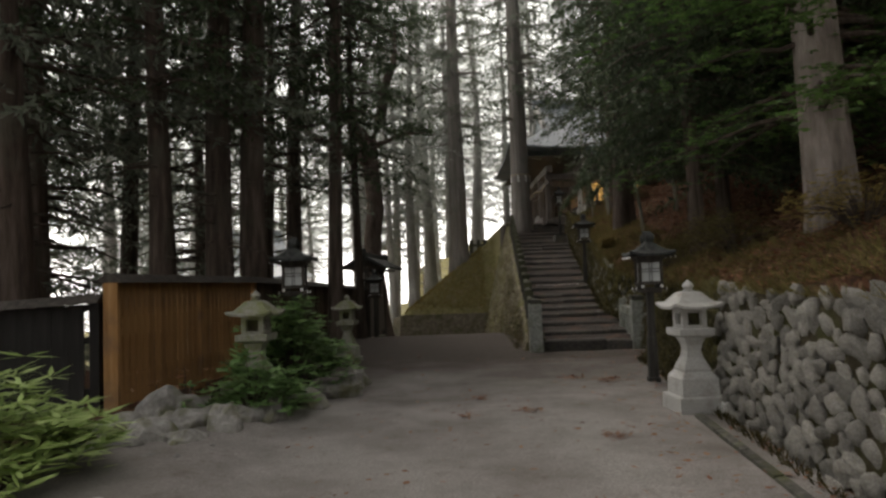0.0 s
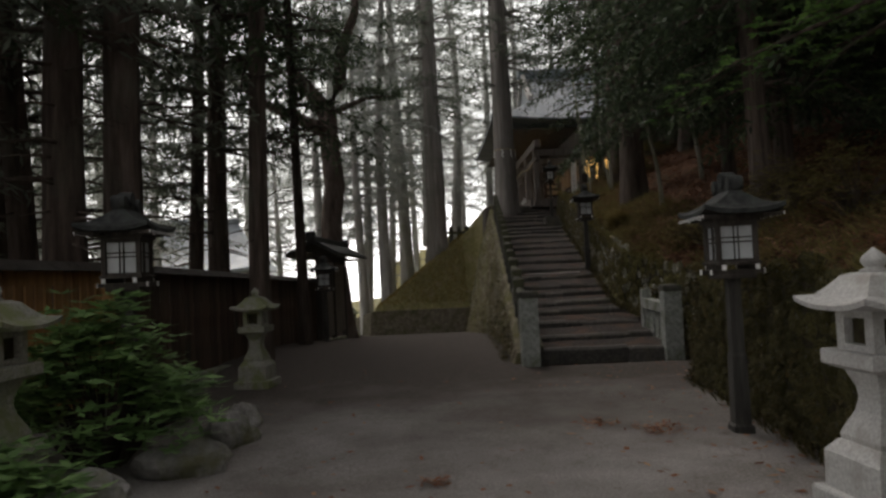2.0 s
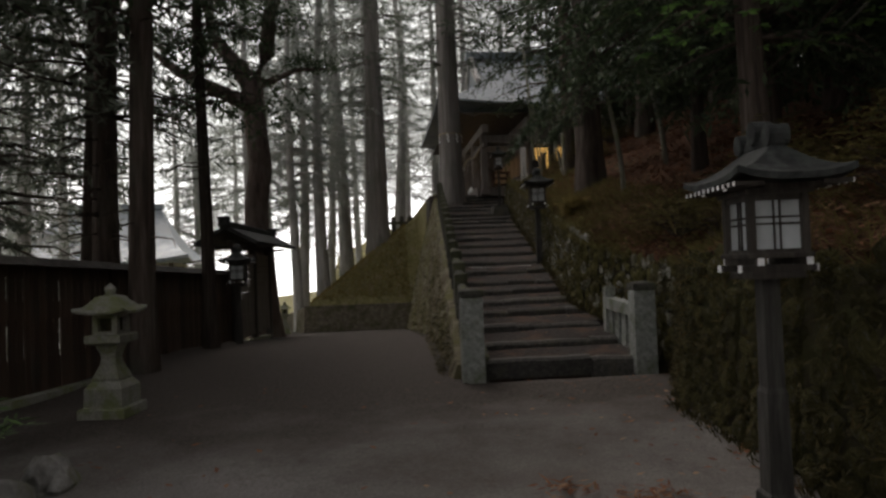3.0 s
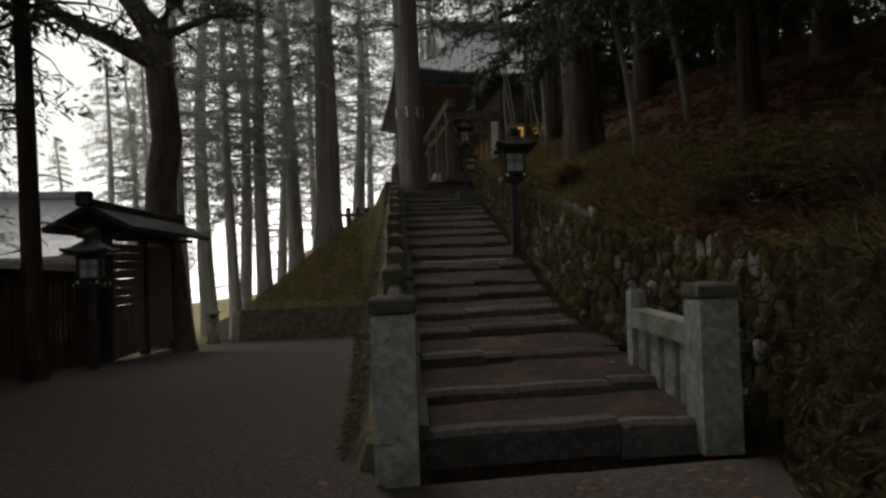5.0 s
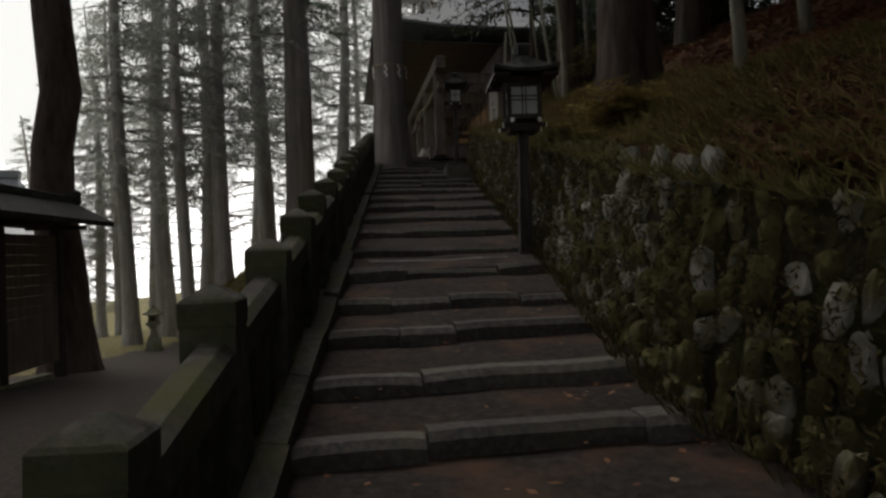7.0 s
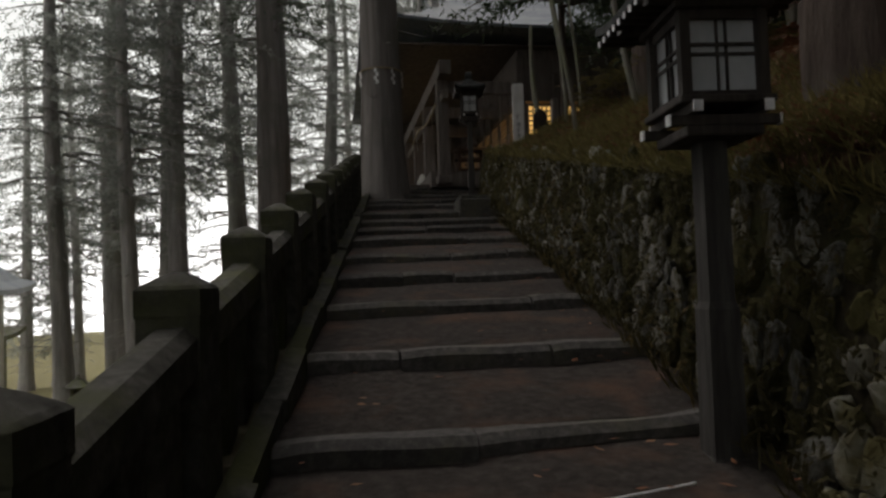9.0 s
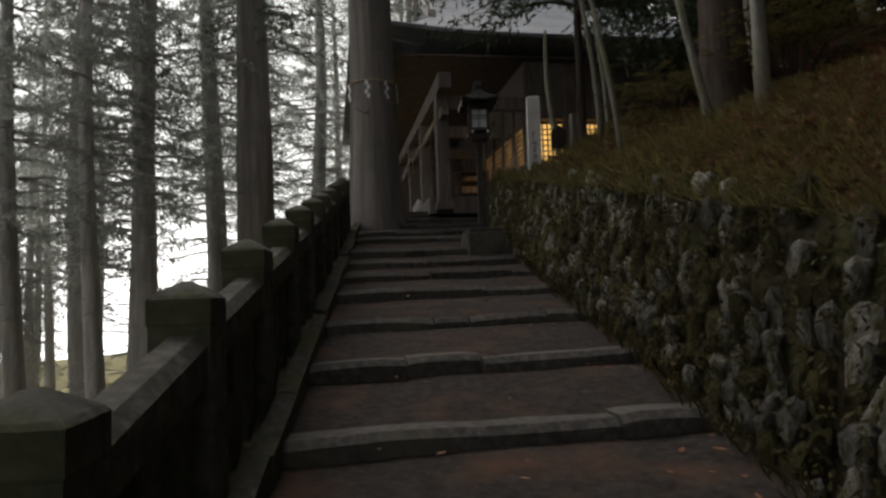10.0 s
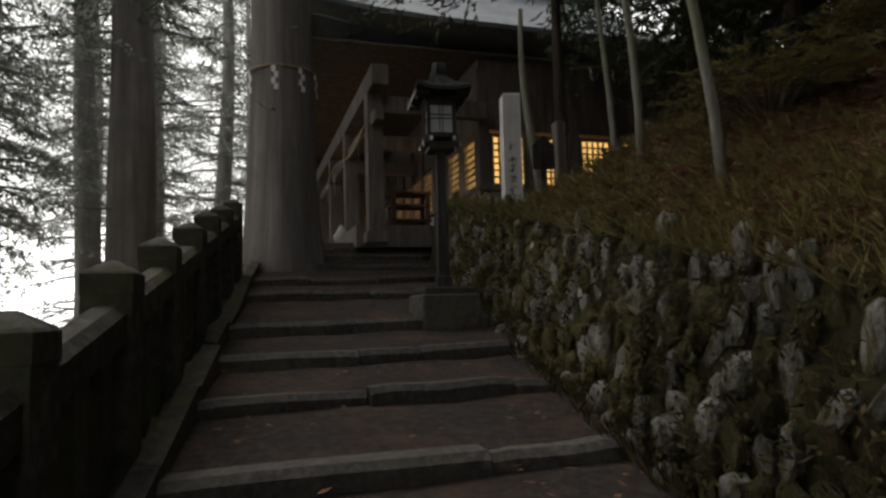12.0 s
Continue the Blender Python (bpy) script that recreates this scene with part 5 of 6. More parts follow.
# the forked red pine by the notice board
def forked_pine():
    root = thing("red_pine", "leaning red pine with a forked crown beside the notice board", "tree", m=pose(-2.68, 26.75, path_level(26.7) + 0.02))
    bm = tube([(0.05, 0, -0.5), (0.0, 0, 0.1), (-0.03, 0, 0.9), (-0.08, 0, 2.0), (-0.22, 0, 3.2), (-0.2, 0, 4.2), (-0.06, 0.1, 5.3), (-0.18, 0.1, 6.7), (-0.25, 0.1, 8.1)], [0.68, 0.55, 0.45, 0.4, 0.37, 0.36, 0.36, 0.34, 0.34], 14)
    part("trunk", bm, MAT["redbark"], root, smooth=True)
    lim = bmesh.new()
    tube([(-0.25, 0.1, 7.9), (-0.8, 0.2, 8.7), (-1.4, 0.3, 9.5), (-1.6, 0.4, 10.5), (-2.2, 0.5, 12.5)], [0.34, 0.26, 0.2, 0.16, 0.06], 9, lim)
    tube([(-0.25, 0.1, 7.9), (0.25, 0.0, 8.9), (0.4, -0.2, 10.1), (0.9, 0.0, 11.5), (1.0, 0.2, 13.5)], [0.34, 0.26, 0.2, 0.14, 0.05], 9, lim)
    tube([(-0.2, 0.0, 7.2), (-1.3, -0.2, 7.75), (-2.3, -0.4, 8.2), (-3.3, -0.4, 9.0)], [0.28, 0.2, 0.16, 0.07], 8, lim)
    tube([(0.0, 0, 7.9), (1.2, -0.3, 8.3), (2.2, -0.4, 8.3)], [0.12, 0.07, 0.02], 6, lim)
    tagged(part("branchwork", lim, MAT["redbark"], root, smooth=True), kind="stuff")
    nr = np.random.RandomState(8)
    base, way = [], []
    for cx, cy, cz, s in ((-1.6, 0.3, 9.6, 1.3), (-2.4, 0.5, 12.2, 1.8), (0.5, -0.2, 9.9, 1.2), (1.0, 0.2, 13.0, 1.9), (-3.2, -0.4, 9.2, 1.1), (2.0, -0.4, 8.45, 0.8), (1.2, -0.3, 8.5, 0.6), (-0.6, 0.2, 11.0, 1.6), (-1.0, 0.3, 14.0, 1.8)):
        for _ in range(int(95 * s * s)):
            d = nr.normal(size=3)
            d /= np.linalg.norm(d)
            p = np.array([cx, cy, cz]) + d * s * np.array([1, 1, 0.38]) * nr.rand() ** 0.5
            for e in range(9):
                base.append(p + nr.normal(size=3) * 0.07)
                way.append(nr.normal(size=3) + np.array([0, 0, 0.3]))
    part("crown", leaves_mesh("crown", np.array(base), np.array(way), 0.22, 0.035, nr), MAT["needle"], root)


forked_pine()


# the broadleaf tree above the lower wall
def wall_tree():
    x, y = 4.85, 8.0
    z = land(x, y)
    root = thing("maple_tree", "broad tree with flaking bark and green leaves above the wall", "tree", m=pose(x, y, z))
    part("trunk", tube([(0, 0, -0.6), (0.0, 0, 0.1), (-0.05, 0, 1.2), (-0.1, 0, 2.6), (-0.12, 0.1, 4.2), (-0.1, 0.1, 7.0), (-0.1, 0.1, 10)], [0.42, 0.32, 0.28, 0.26, 0.24, 0.18, 0.05], 14), MAT["tanbark"], root, "flaking grey-brown bark", smooth=True)
    nr = np.random.RandomState(4)
    lim, base, way = bmesh.new(), [], []
    for _ in range(84):
        zz = 1.3 + 5.2 * nr.rand() ** 1.1
        a = nr.rand() * 6.28
        L = 1.5 + 1.9 * nr.rand()
        d = np.array([math.cos(a), math.sin(a), 0.12 - 0.1 * nr.rand()])
        st0 = np.array([-0.05 * zz, 0.02 * zz, zz])
        pts = [st0 + d * L * s + np.array([0, 0, -0.25 * L * s * s]) + nr.normal(size=3) * 0.05 for s in np.linspace(0, 1, 5)]
        tube(pts, [0.05, 0.035, 0.022, 0.012, 0.005], 5, lim)
        pts = np.array(pts)
        for q in range(60):
            s = (0.25 + 0.8 * nr.rand()) * 4
            i = min(3, int(s))
            p = pts[i] + (pts[i + 1] - pts[i]) * (s - i) + nr.normal(size=3) * np.array([0.22, 0.22, 0.07])
            for e in range(5):
                base.append(p)
                way.append(np.array([math.cos(e * 1.1 + q), math.sin(e * 1.1 + q), -0.25 + 0.2 * nr.rand()]))
    tagged(part("branchwork", lim, MAT["bark"], root), kind="stuff")
    part("crown", leaves_mesh("crown", np.array(base), np.array(way), 0.10, 0.035, nr, 1.2), MAT["maple"], root, "layered green leaves")


wall_tree()

# pale saplings on the bank
for i, (x, y, h, lx, r) in enumerate(((7.3, 28.6, 3.6, -0.15, 0.035), (6.25, 26.6, 4.2, -0.45, 0.028), (5.9, 25.5, 4.2, -0.35, 0.027), (6.3, 24.4, 4.2, -0.5, 0.032), (7.1, 24.6, 4.2, -0.6, 0.045), (6.1, 23.4, 3.2, -0.5, 0.045), (7.0, 19.2, 3.6, -0.7, 0.05), (5.6, 18.1, 3.4, -0.5, 0.045), (6.9, 29.8, 3.0, -0.1, 0.06), (9.9, 26.4, 4.6, -0.35, 0.09))):
    s = thing("sapling", "thin pale crooked sapling stem on the bank", "sapling", "saplings on the bank", pose(x, y, land(x, y) - 0.1))
    pts = [(lx * t ** 1.3 + 0.07 * math.sin(5 * t + i), 0.1 * math.sin(4 * t + 2 * i), h * t) for t in np.linspace(0, 1, 9)]
    part("stem", tube(pts, [r * (1.25 - 0.75 * t) for t in np.linspace(0, 1, 9)], 8), MAT["smooth_bark"], s, smooth=True)

# ---- plants, rocks and litter ----
ng = np.random.RandomState(12)


def leafy_shrub(name, label, m, spots, mat, leaf, width, per, category="shrub", whorl=7):
    """Stems from one foot to each tip, with rosettes of leaves round the tips."""
    t = thing(name, label, category, m=m)
    stems, base, way = bmesh.new(), [], []
    for p in spots:
        p = np.array(p)
        tube([(0.15 * p[0], 0.15 * p[1], -0.05), 0.55 * p + np.array([0, 0, 0.05]), p], [0.014, 0.009, 0.004], 5, stems)
        for q in range(per):
            c = p + ng.normal(size=3) * np.array([0.13, 0.13, 0.09])
            for e in range(whorl):
                a = 2 * math.pi * e / whorl + ng.rand()
                base.append(c)
                way.append((math.cos(a), math.sin(a), 0.15 + 0.5 * ng.rand() - 0.3))
    k = len(base)
    tagged(part("stemwork", stems, MAT["bark"], t), kind="stuff")
    part("foliage", leaves_mesh("foliage", np.array(base), np.array(way), leaf * (0.7 + 0.6 * ng.rand(k)), width * (0.8 + 0.4 * ng.rand(k)), ng, 1.4), mat, t)
    return t


def dome(n, rx, ry, rz, z0=0.1):
    out = []
    for _ in range(n):
        a, q, r = ng.rand() * 6.28, ng.rand(), ng.rand() ** 0.4
        out.append((rx * r * math.cos(a), ry * r * math.sin(a), z0 + rz * (1 - 0.75 * (r ** 2)) * (0.45 + 0.55 * q)))
    return out


leafy_shrub("rhododendron", "green rhododendron shrub beside the stone lantern", pose(-2.22, 9.3, 0), dome(80, 0.68, 0.6, 1.2, 0.15), MAT["shrub"], 0.15, 0.042, 9)
leafy_shrub("rhododendron", "low green rhododendron in front of the lantern base", pose(-2.3, 7.75, 0.02), dome(36, 0.55, 0.35, 0.6, 0.1), MAT["shrub"], 0.15, 0.042, 7)
leafy_shrub("bamboo_grass", "bright green bamboo grass clump at the path edge", pose(-3.55, 5.0, 0), dome(60, 0.75, 0.65, 0.85, 0.1), MAT["bamboo"], 0.24, 0.042, 6, "plant")
leafy_shrub("fern", "dark fern clump under the fence", pose(-2.6, 11.4, 0.0), dome(14, 0.45, 0.4, 0.5, 0.05), MAT["shrub"], 0.16, 0.03, 5, "plant")
for x, y in ((-3.55, 7.9), (-3.3, 8.25), (-2.95, 8.3)):
    leafy_shrub("dry_weed", "thin dry weed with pale leaves by the fence", pose(x, y, 0.05), dome(5, 0.16, 0.14, 0.5, 0.1), MAT["dryleaf"], 0.12, 0.03, 2, "plant", 4)
# bushes on the bank
for x, y, rx, rz, mat in ((5.05, 13.4, 0.6, 0.7, "weed"), (5.1, 14.8, 0.55, 0.6, "weed"), (4.95, 12.0, 0.6, 0.7, "weed"), (4.74, 18.4, 0.15, 0.2, "yellowleaf"), (6.9, 26.0, 0.6, 0.32, "weed"), (7.0, 24.2, 0.8, 0.6, "weed"), (4.6, 10.2, 0.6, 0.6, "weed"), (4.5, 6.9, 0.6, 0.55, "yellowleaf"), (8.6, 26.4, 0.7, 0.5, "weed")):
    leafy_shrub("bank_bush", "yellowing bush on the bank" if mat == "yellowleaf" else "dark tangled bush growing on the bank", pose(x, y, land(x, y)), dome(44, rx, rx, rz, 0.05), MAT[mat], 0.075, 0.02, 12)


def rock(label, x, y, z, sx, sy, sz, seed, mat="rock", turn=0):
    bm = bmesh.new()
    bmesh.ops.create_icosphere(bm, subdivisions=3, radius=1)
    for v in bm.verts:
        n = v.co.normalized()
        q = 1 + 0.35 * noise.noise(n * 1.3 + Vector((seed, 0, 0))) + 0.14 * noise.noise(n * 3.5 + Vector((0, seed, 0))) + 0.05 * noise.noise(n * 9 + Vector((0, 0, seed)))
        v.co = Vector((n.x * sx * q, n.y * sy * q, max(-0.6 * sz, n.z * sz * q)))
    me = mesh_of("garden_rock", bm)
    me.materials.append(MAT[mat])
    ob = tagged(new("garden_rock", me), label, "rock", "rocks edging the path")
    ob.matrix_basis = pose(x, y, z, 0, 0, turn)
    return ob


for i, (x, y, sx, sy, sz) in enumerate(((-3.25, 7.55, 0.36, 0.22, 0.3), (-2.72, 7.0, 0.28, 0.2, 0.2), (-2.95, 6.45, 0.3, 0.22, 0.2), (-2.3, 6.75, 0.2, 0.16, 0.26), (-2.55, 6.3, 0.2, 0.16, 0.14), (-3.45, 6.75, 0.25, 0.2, 0.2), (-2.05, 7.55, 0.32, 0.14, 0.17), (-1.8, 8.35, 0.3, 0.15, 0.16), (-1.5, 9.05, 0.25, 0.14, 0.17), (-1.4, 9.9, 0.26, 0.15, 0.18), (-1.5, 10.7, 0.24, 0.15, 0.16), (-3.1, 6.1, 0.22, 0.18, 0.15), (-2.25, 7.2, 0.22, 0.16, 0.18), (-3.0, 7.2, 0.18, 0.15, 0.16))):
    rock("grey garden rock at the planted edge of the path", x, y, 0.03, 1.2 * sx, 1.2 * sy, 1.25 * sz, i * 3.7 + 1, turn=i * 47)
for i in range(16):
    y = 5.6 + 2.6 * ng.rand()
    rock("small grey stone among the edging rocks", -3.5 + 1.5 * ng.rand() + 0.1 * (y - 6), y, 0.02, 0.07 + 0.08 * ng.rand(), 0.06 + 0.06 * ng.rand(), 0.05 + 0.06 * ng.rand(), 90 + i * 2.3, turn=i * 31)
rock("pale smooth rock lying at the path edge", -2.45, 4.55, 0.02, 0.16, 0.11, 0.09, 60.5, "granite", 20)
kb = bmesh.new()
for j in range(7):
    y0 = 1.6 + 0.62 * j
    hull_box([(-4.15 + 0.19 * j, y0, -0.1), (-3.98 + 0.19 * j, y0, -0.1), (-3.80 + 0.19 * j, y0 + 0.6, -0.1), (-3.97 + 0.19 * j, y0 + 0.6, -0.1), (-4.13 + 0.19 * j, y0, 0.1), (-4.0 + 0.19 * j, y0, 0.1), (-3.82 + 0.19 * j, y0 + 0.6, 0.1), (-3.95 + 0.19 * j, y0 + 0.6, 0.1)], kb)
solid("kerb", kb, MAT["mossgranite"], "low granite kerb beside the planted edge", "kerb")


def scatter(name, label, n, region, size, mat, lift=0.012, tilt=0.35, wide=0.5):
    """Loose leaves lying on the ground."""
    pts, way = [], []
    while len(pts) < n:
        x, y, z = region()
        pts.append((x, y, z + lift))
        a = ng.rand() * 6.28
        way.append((math.cos(a), math.sin(a), tilt * (ng.rand() - 0.4)))
    me = leaves_mesh(name, np.array(pts), np.array(way), size * (0.5 + ng.rand(n)), size * wide * (0.6 + 0.8 * ng.rand(n)), ng, 2.5)
    me.materials.append(mat)
    return tagged(new(name, me), label, "leaves", kind="stuff")


def on_path():
    y = 2 + 12 * ng.rand()
    x = -1.6 + (bank_line(y) + 1.6) * (ng.rand() if ng.rand() < 0.45 else 1 - 0.25 * ng.rand() ** 2)
    return x, y, land(x, y)


def on_bank():
    y = 3 + 27 * ng.rand()
    x = bank_line(y) + 0.3 + 4.5 * ng.rand() ** 1.4
    return x, y, land(x, y)


def on_stairs():
    i = ng.randint(0, len(STEP_Y) - 1)
    y0, y1 = STEP_Y[i] + 0.25, STEP_Y[i + 1] - 0.03
    t = ng.rand()
    y = y0 + (y1 - y0) * t
    x = stair_left(y) + 0.15 + (stair_right(y) - stair_left(y) - 0.15) * (ng.rand() if ng.rand() < 0.5 else 1 - 0.3 * ng.rand() ** 2)
    return x, y, nose(STEP_Y[i]) + (nose(STEP_Y[i + 1]) - 0.07 - nose(STEP_Y[i])) * ((y - STEP_Y[i]) / (STEP_Y[i + 1] - STEP_Y[i])) ** 0.8


def on_slope():
    x = -2.2 + 4.5 * ng.rand()
    y = 35.4 + 5 * ng.rand()
    return x, y, land(x, y)


scatter("path_leaves", "scattered brown leaves and twigs on the gravel path", 700, on_path, 0.07, MAT["dryleaf"])
scatter("bank_leaves", "brown leaf litter covering the bank", 22000, on_bank, 0.10, MAT["dryleaf"], 0.02, 0.7)
scatter("stair_leaves", "small brown leaves lying on the stair treads", 420, on_stairs, 0.05, MAT["dryleaf"])
scatter("slope_leaves", "pale fallen leaves on the grass slope", 700, on_slope, 0.14, MAT["dryleaf"], 0.03)


def clump(x, y, r, n):
    return [(x + r * ng.normal(), y + r * ng.normal()) for _ in range(n)]


# small heaps of reddish needles on the gravel
for x, y, r, n in ((1.62, 6.3, 0.07, 60), (1.0, 4.35, 0.06, 70), (1.9, 4.0, 0.05, 40), (0.95, 7.6, 0.06, 40), (0.2, 7.4, 0.05, 40), (0.4, 8.5, 0.05, 40), (2.35, 9.6, 0.12, 120), (1.9, 9.9, 0.08, 60)):
    pts = clump(x, y, r, n)
    me = leaves_mesh("needle_heap", np.array([(a, b, 0.008 + 0.02 * ng.rand()) for a, b in pts]), ng.normal(size=(n, 3)) * np.array([1, 1, 0.2]), 0.09, 0.018, ng, 2)
    me.materials.append(MAT["dryleaf"])
    tagged(new("needle_heap", me), "small heap of reddish fallen needles on gravel", "leaves", "needle heaps on the path", kind="stuff")


def weed_band(name, label, n, y0, y1, mat, spread_x, length, hang):
    """Grass and weeds along the top of a retaining wall."""
    base, way = [], []
    for _ in range(n // 8):
        y = y0 + (y1 - y0) * ng.rand()
        x = bank_line(y) + 0.16 + spread_x * ng.rand() ** 1.5
        z = land(x, y) if x > bank_line(y) + 0.24 else bank_top(y) - 0.03
        for e in range(8):
            base.append((x + 0.06 * ng.normal(), y + 0.06 * ng.normal(), z))
            way.append((-hang * ng.rand() + 0.4 * ng.normal(), 0.45 * ng.normal(), 0.5 + 0.5 * ng.rand() - hang * 0.4 * ng.rand()))
    k = len(base)
    me = leaves_mesh(name, np.array(base), np.array(way), length * (0.5 + ng.rand(k)), 0.009, ng, 0.3)
    me.materials.append(mat)
    return tagged(new(name, me), label, "weeds", kind="stuff")


weed_band("wall_weeds", "olive weeds and grass along the stair wall top", 34000, 15, 30, MAT["weed"], 1.5, 0.12, 0.9)
weed_band("wall_weeds", "grass and weeds along the lower wall top", 6000, 3, 14.5, MAT["weed"], 1.2, 0.16, 0.9)
# weeds and ferns hanging over the face of the lower wall
base, way = [], []
for _ in range(620):
    y = 8.2 + 7.0 * ng.rand()
    t = ng.rand()
    x, z = bank_line(y) + 0.13 * t - 0.05, 0.1 + 1.3 * t
    for e in range(9):
        base.append((x, y + 0.05 * ng.normal(), z + 0.04 * ng.normal()))
        way.append((-0.9 * ng.rand() - 0.1, 0.7 * ng.normal(), 0.5 * ng.normal() - 0.2))
me = leaves_mesh("hanging_weeds", np.array(base), np.array(way), 0.07 * (0.5 + ng.rand(len(base))), 0.014, ng, 0.8)
me.materials.append(MAT["darkweed"])
tagged(new("hanging_weeds", me), "dark weeds hanging over the lower wall face", "weeds", kind="stuff")
# moss tufts and small leaves between the stones of the stair wall
base, way = [], []
for _ in range(3200):
    y = 15.2 + 15 * ng.rand()
    t = ng.rand()
    x, z = bank_line(y) + 0.15 * t - 0.02, nose(y) + (bank_top(y) - nose(y)) * t
    for e in range(5):
        base.append((x, y + 0.03 * ng.normal(), z + 0.03 * ng.normal()))
        way.append((-0.6 * ng.rand() - 0.1, 0.8 * ng.normal(), 0.7 * ng.normal()))
me = leaves_mesh("moss_tufts", np.array(base), np.array(way), 0.04 * (0.5 + ng.rand(len(base))), 0.014, ng, 0.8)
me.materials.append(MAT["darkweed"])
tagged(new("moss_tufts", me), "moss tufts and tiny leaves between the wall stones", "moss", kind="stuff")
# grass blades at the foot of walls
base, way = [], []
for _ in range(2600):
    y = 3 + 24 * ng.rand()
    x = bank_line(y) - 0.02 - 0.1 * ng.rand() ** 2
    base.append((x, y, (0 if y < 13.6 else nose(y)) - 0.02))
    way.append((0.5 * ng.normal() - 0.3, 0.5 * ng.normal(), 1))
me = leaves_mesh("foot_grass", np.array(base), np.array(way), 0.11, 0.014, ng, 0.3)
me.materials.append(MAT["darkweed"])
tagged(new("foot_grass", me), "short grass at the foot of the walls", "grass", kind="stuff")

# a pale cord lying across a tread
cz = nose(19.12) + 0.05
cord = tube([(2.75, 19.58, cz + 0.01), (3.1, 19.52, cz + 0.005), (3.45, 19.5, cz), (3.8, 19.55, cz + 0.012), (4.08, 19.62, cz + 0.01)], [0.004] * 5, 6)
solid("pale_cord", cord, MAT["shide"], "thin pale cord lying across the stair tread", "cord", kind="")
# tufts on the side of the stairs
base, way = [], []
for _ in range(1600):
    y = 14.2 + 20 * ng.rand()
    zt, zb = nose(y), path_level(y)
    t = ng.rand()
    x = stair_left(y) - 0.32 - 0.24 * (zt - zb + 0.4) * (1 - t) - 0.02
    for e in range(5):
        base.append((x, y + 0.05 * ng.normal(), zb + (zt - zb) * t))
        way.append((-0.5 * ng.rand() - 0.2, 0.5 * ng.normal(), -0.6 * ng.rand() + 0.2))
me = leaves_mesh("side_tufts", np.array(base), np.array(way), 0.09 * (0.5 + ng.rand(len(base))), 0.012, ng, 0.8)
me.materials.append(MAT["darkweed"])
tagged(new("side_tufts", me), "dry grass tufts on the side of the stairs", "grass", kind="stuff")
# grass on the slope
base, way = [], []
for _ in range(9000):
    x, y, z = on_slope()
    base.append((x, y, z))
    way.append((0.5 * ng.normal(), 0.5 * ng.normal() - 0.3, 1.0))
me = leaves_mesh("slope_grass", np.array(base), np.array(way), 0.13 * (0.5 + ng.rand(len(base))), 0.03, ng, 0.3)
me.materials.append(MAT["yellowleaf"])
tagged(new("slope_grass", me), "short yellow-green grass on the slope", "grass", kind="stuff")

# a low pale kerb edging the drain before the lower wall
for j in range(6):
    y0 = 2.6 + 0.74 * j
    xa, xb = bank_line(y0) - 0.30, bank_line(y0 + 0.7) - 0.30
    solid("drain_kerb", hull_box([(xa - 0.05, y0, -0.1), (xa + 0.05, y0, -0.1), (xb + 0.05, y0 + 0.71, -0.1), (xb - 0.05, y0 + 0.71, -0.1), (xa - 0.04, y0, 0.035), (xa + 0.04, y0, 0.04), (xb + 0.04, y0 + 0.71, 0.04), (xb - 0.04, y0 + 0.71, 0.03)]), MAT["rail"], "low worn kerb stone before the retaining wall", "kerb", kind="")

# ---- wall stones ----
SHAPES = {}
for kind, mat in (("clean", "stone"), ("mossy", "mosstone"), ("overgrown", "mossonly")):
    SHAPES[kind] = []
    for s in range(9):
        bm = bmesh.new()
        bmesh.ops.create_icosphere(bm, subdivisions=2, radius=0.5)
        for v in bm.verts:
            n = v.co.normalized()
            q = 1 + 0.42 * noise.noise(n * 1.1 + Vector((s * 7.3, 1, 0))) + 0.22 * noise.noise(n * 2.6 + Vector((0, s * 5.1, 2)))
            e = max(abs(n.x), abs(n.y), abs(n.z))
            v.co = n * 0.5 * q * (0.55 + 0.45 / e)
        me = mesh_of("stone", bm, kind == "clean" and s % 2 == 0)
        me.materials.append(MAT["mossonly" if kind == "mossy" and s < 5 else mat])
        SHAPES[kind].append(me)


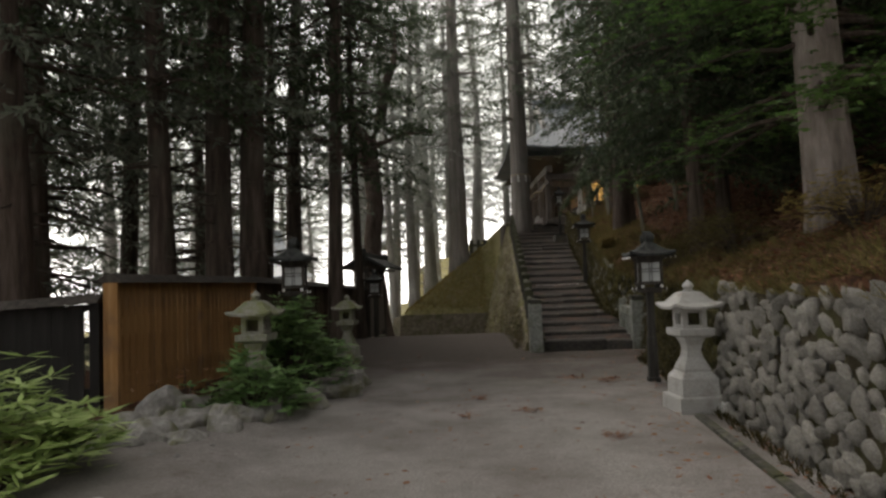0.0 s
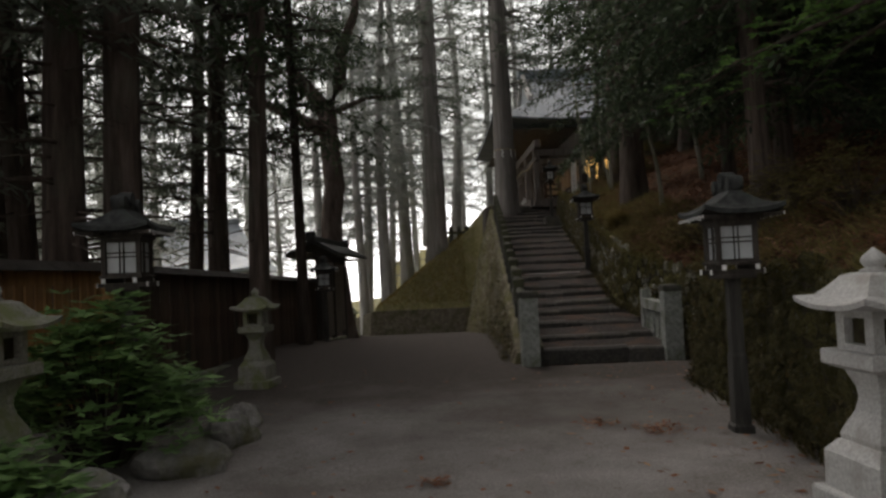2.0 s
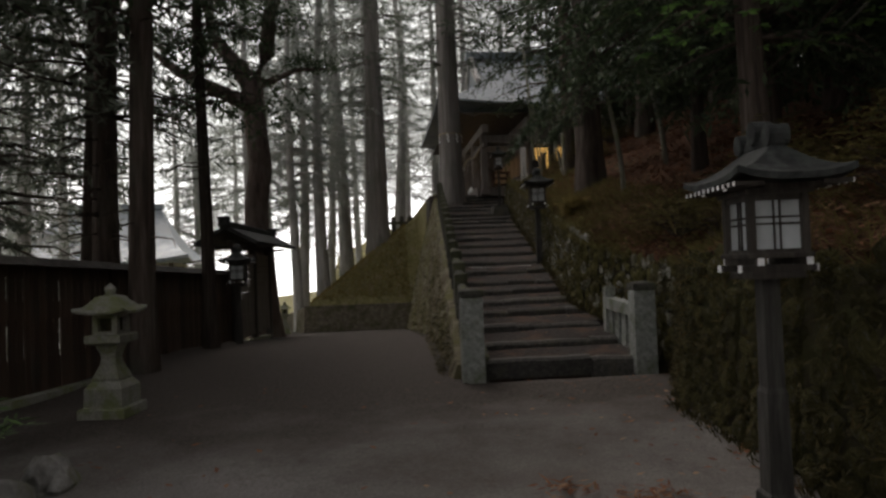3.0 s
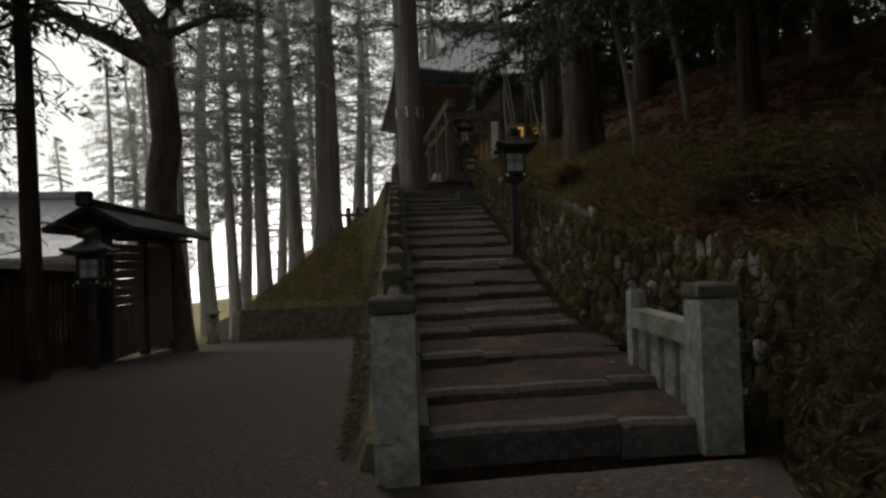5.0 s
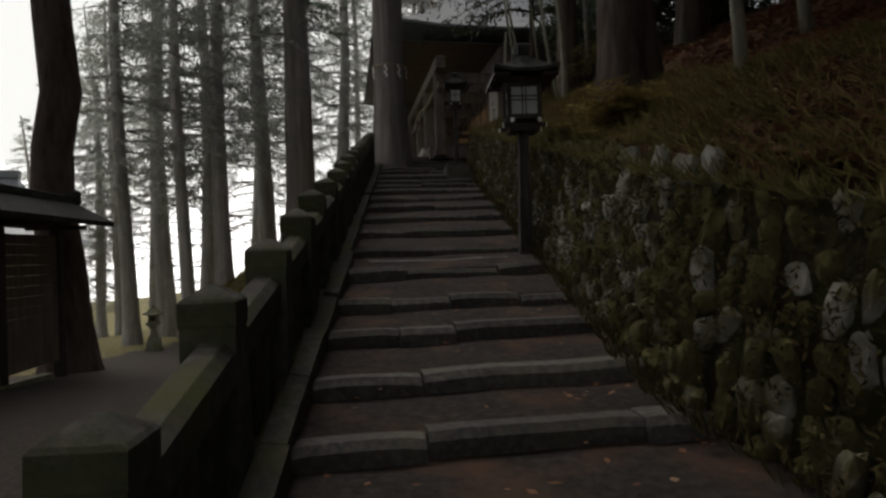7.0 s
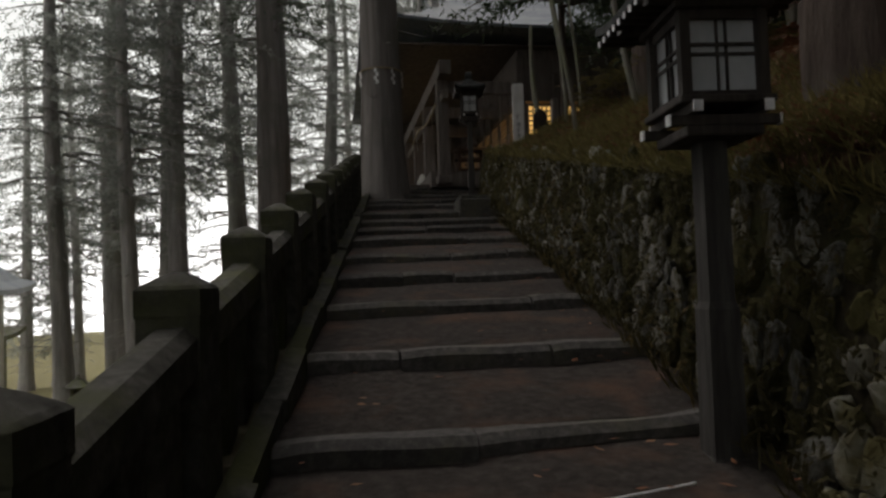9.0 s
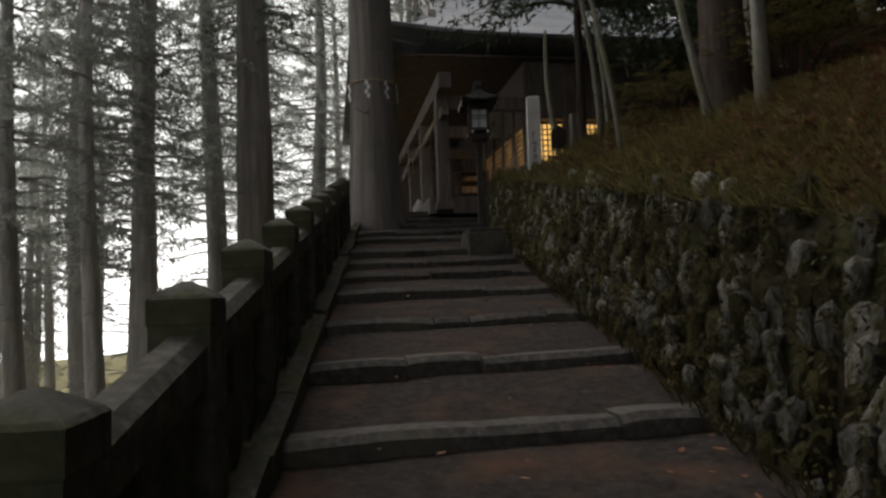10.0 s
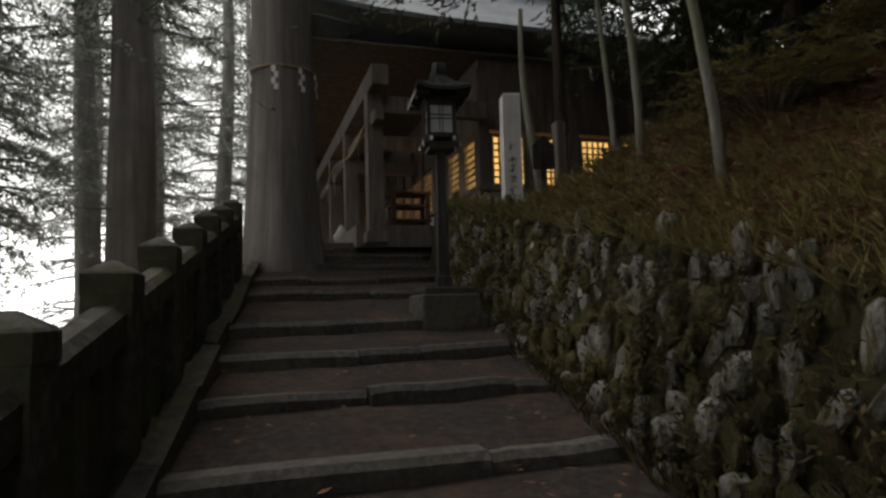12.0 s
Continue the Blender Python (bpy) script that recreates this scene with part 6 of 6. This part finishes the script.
def face_stones(wall, kind, y0, y1, pitch, row, seed, foot, upright, deep=0.12, joined=None):
    """Stones bedded in the battered face of a wall, in uneven rows; outside the stretch near the walk they are joined."""
    r = random.Random(seed)
    y, col = y0, 0
    rest = bmesh.new()
    count_faces = 0
    while y < y1:
        x0 = bank_line(y)
        zb, zt = foot(y), bank_top(y)
        z = zb - 0.02 + (row * 0.5 if col % 2 else 0)
        while z < zt + 0.02:
            t = min(1, max(0, (z - zb) / (zt - zb)))
            w, h = pitch * r.uniform(0.65, 1.3), row * r.uniform(0.6, 1.45) * (1.15 if upright else 1)
            ang = r.uniform(-28, 28) + (20 if upright else 0)
            m = pose(x0 + 0.035 + 0.15 * t + r.uniform(-0.01, 0.03), y + r.uniform(-0.04, 0.04), z + r.uniform(-0.03, 0.03), ang, -7 + r.uniform(-8, 8), r.uniform(-12, 12) - 6)
            m = m @ Matrix.Diagonal((deep * r.uniform(0.7, 1.3), w * (1.0 if kind == "clean" else 0.78), h * (1.0 if kind == "clean" else 1.1), 1))
            shape = r.choice(SHAPES[kind])
            if joined and not joined[0] < y < joined[1]:
                k = len(rest.verts)
                rest.from_mesh(shape)
                f0 = count_faces
                count_faces = len(rest.faces)
                rest.faces.ensure_lookup_table()
                for q in rest.faces[f0:]:
                    q.material_index = 1 if shape in SHAPES[kind][5:] else 0
                rest.verts.ensure_lookup_table()
                bmesh.ops.transform(rest, matrix=m, verts=rest.verts[k:])
            else:
                part("stone", shape, None, wall, m=m)
            z += row * r.uniform(0.85, 1.15)
        y += pitch * r.uniform(0.85, 1.12)
        col += 1
    if len(rest.verts):
        me = mesh_of("far_stones", rest)
        for q in (0, 5):
            me.materials.append(SHAPES[kind][q].materials[0])
        tagged(part("far_stones", me, None, wall), kind="stuff")
    else:
        rest.free()


face_stones(wall_low, "clean", 3.0, 7.6, 0.2, 0.17, 3, lambda y: 0.0, False, 0.10)
face_stones(wall_low, "overgrown", 7.65, 13.6, 0.24, 0.21, 4, lambda y: 0.0, False)
face_stones(wall_high, "mossy", 13.65, 30.4, 0.15, 0.155, 6, lambda y: max(0, nose(y)) - 0.02, True, 0.085, (19.4, 25.2))
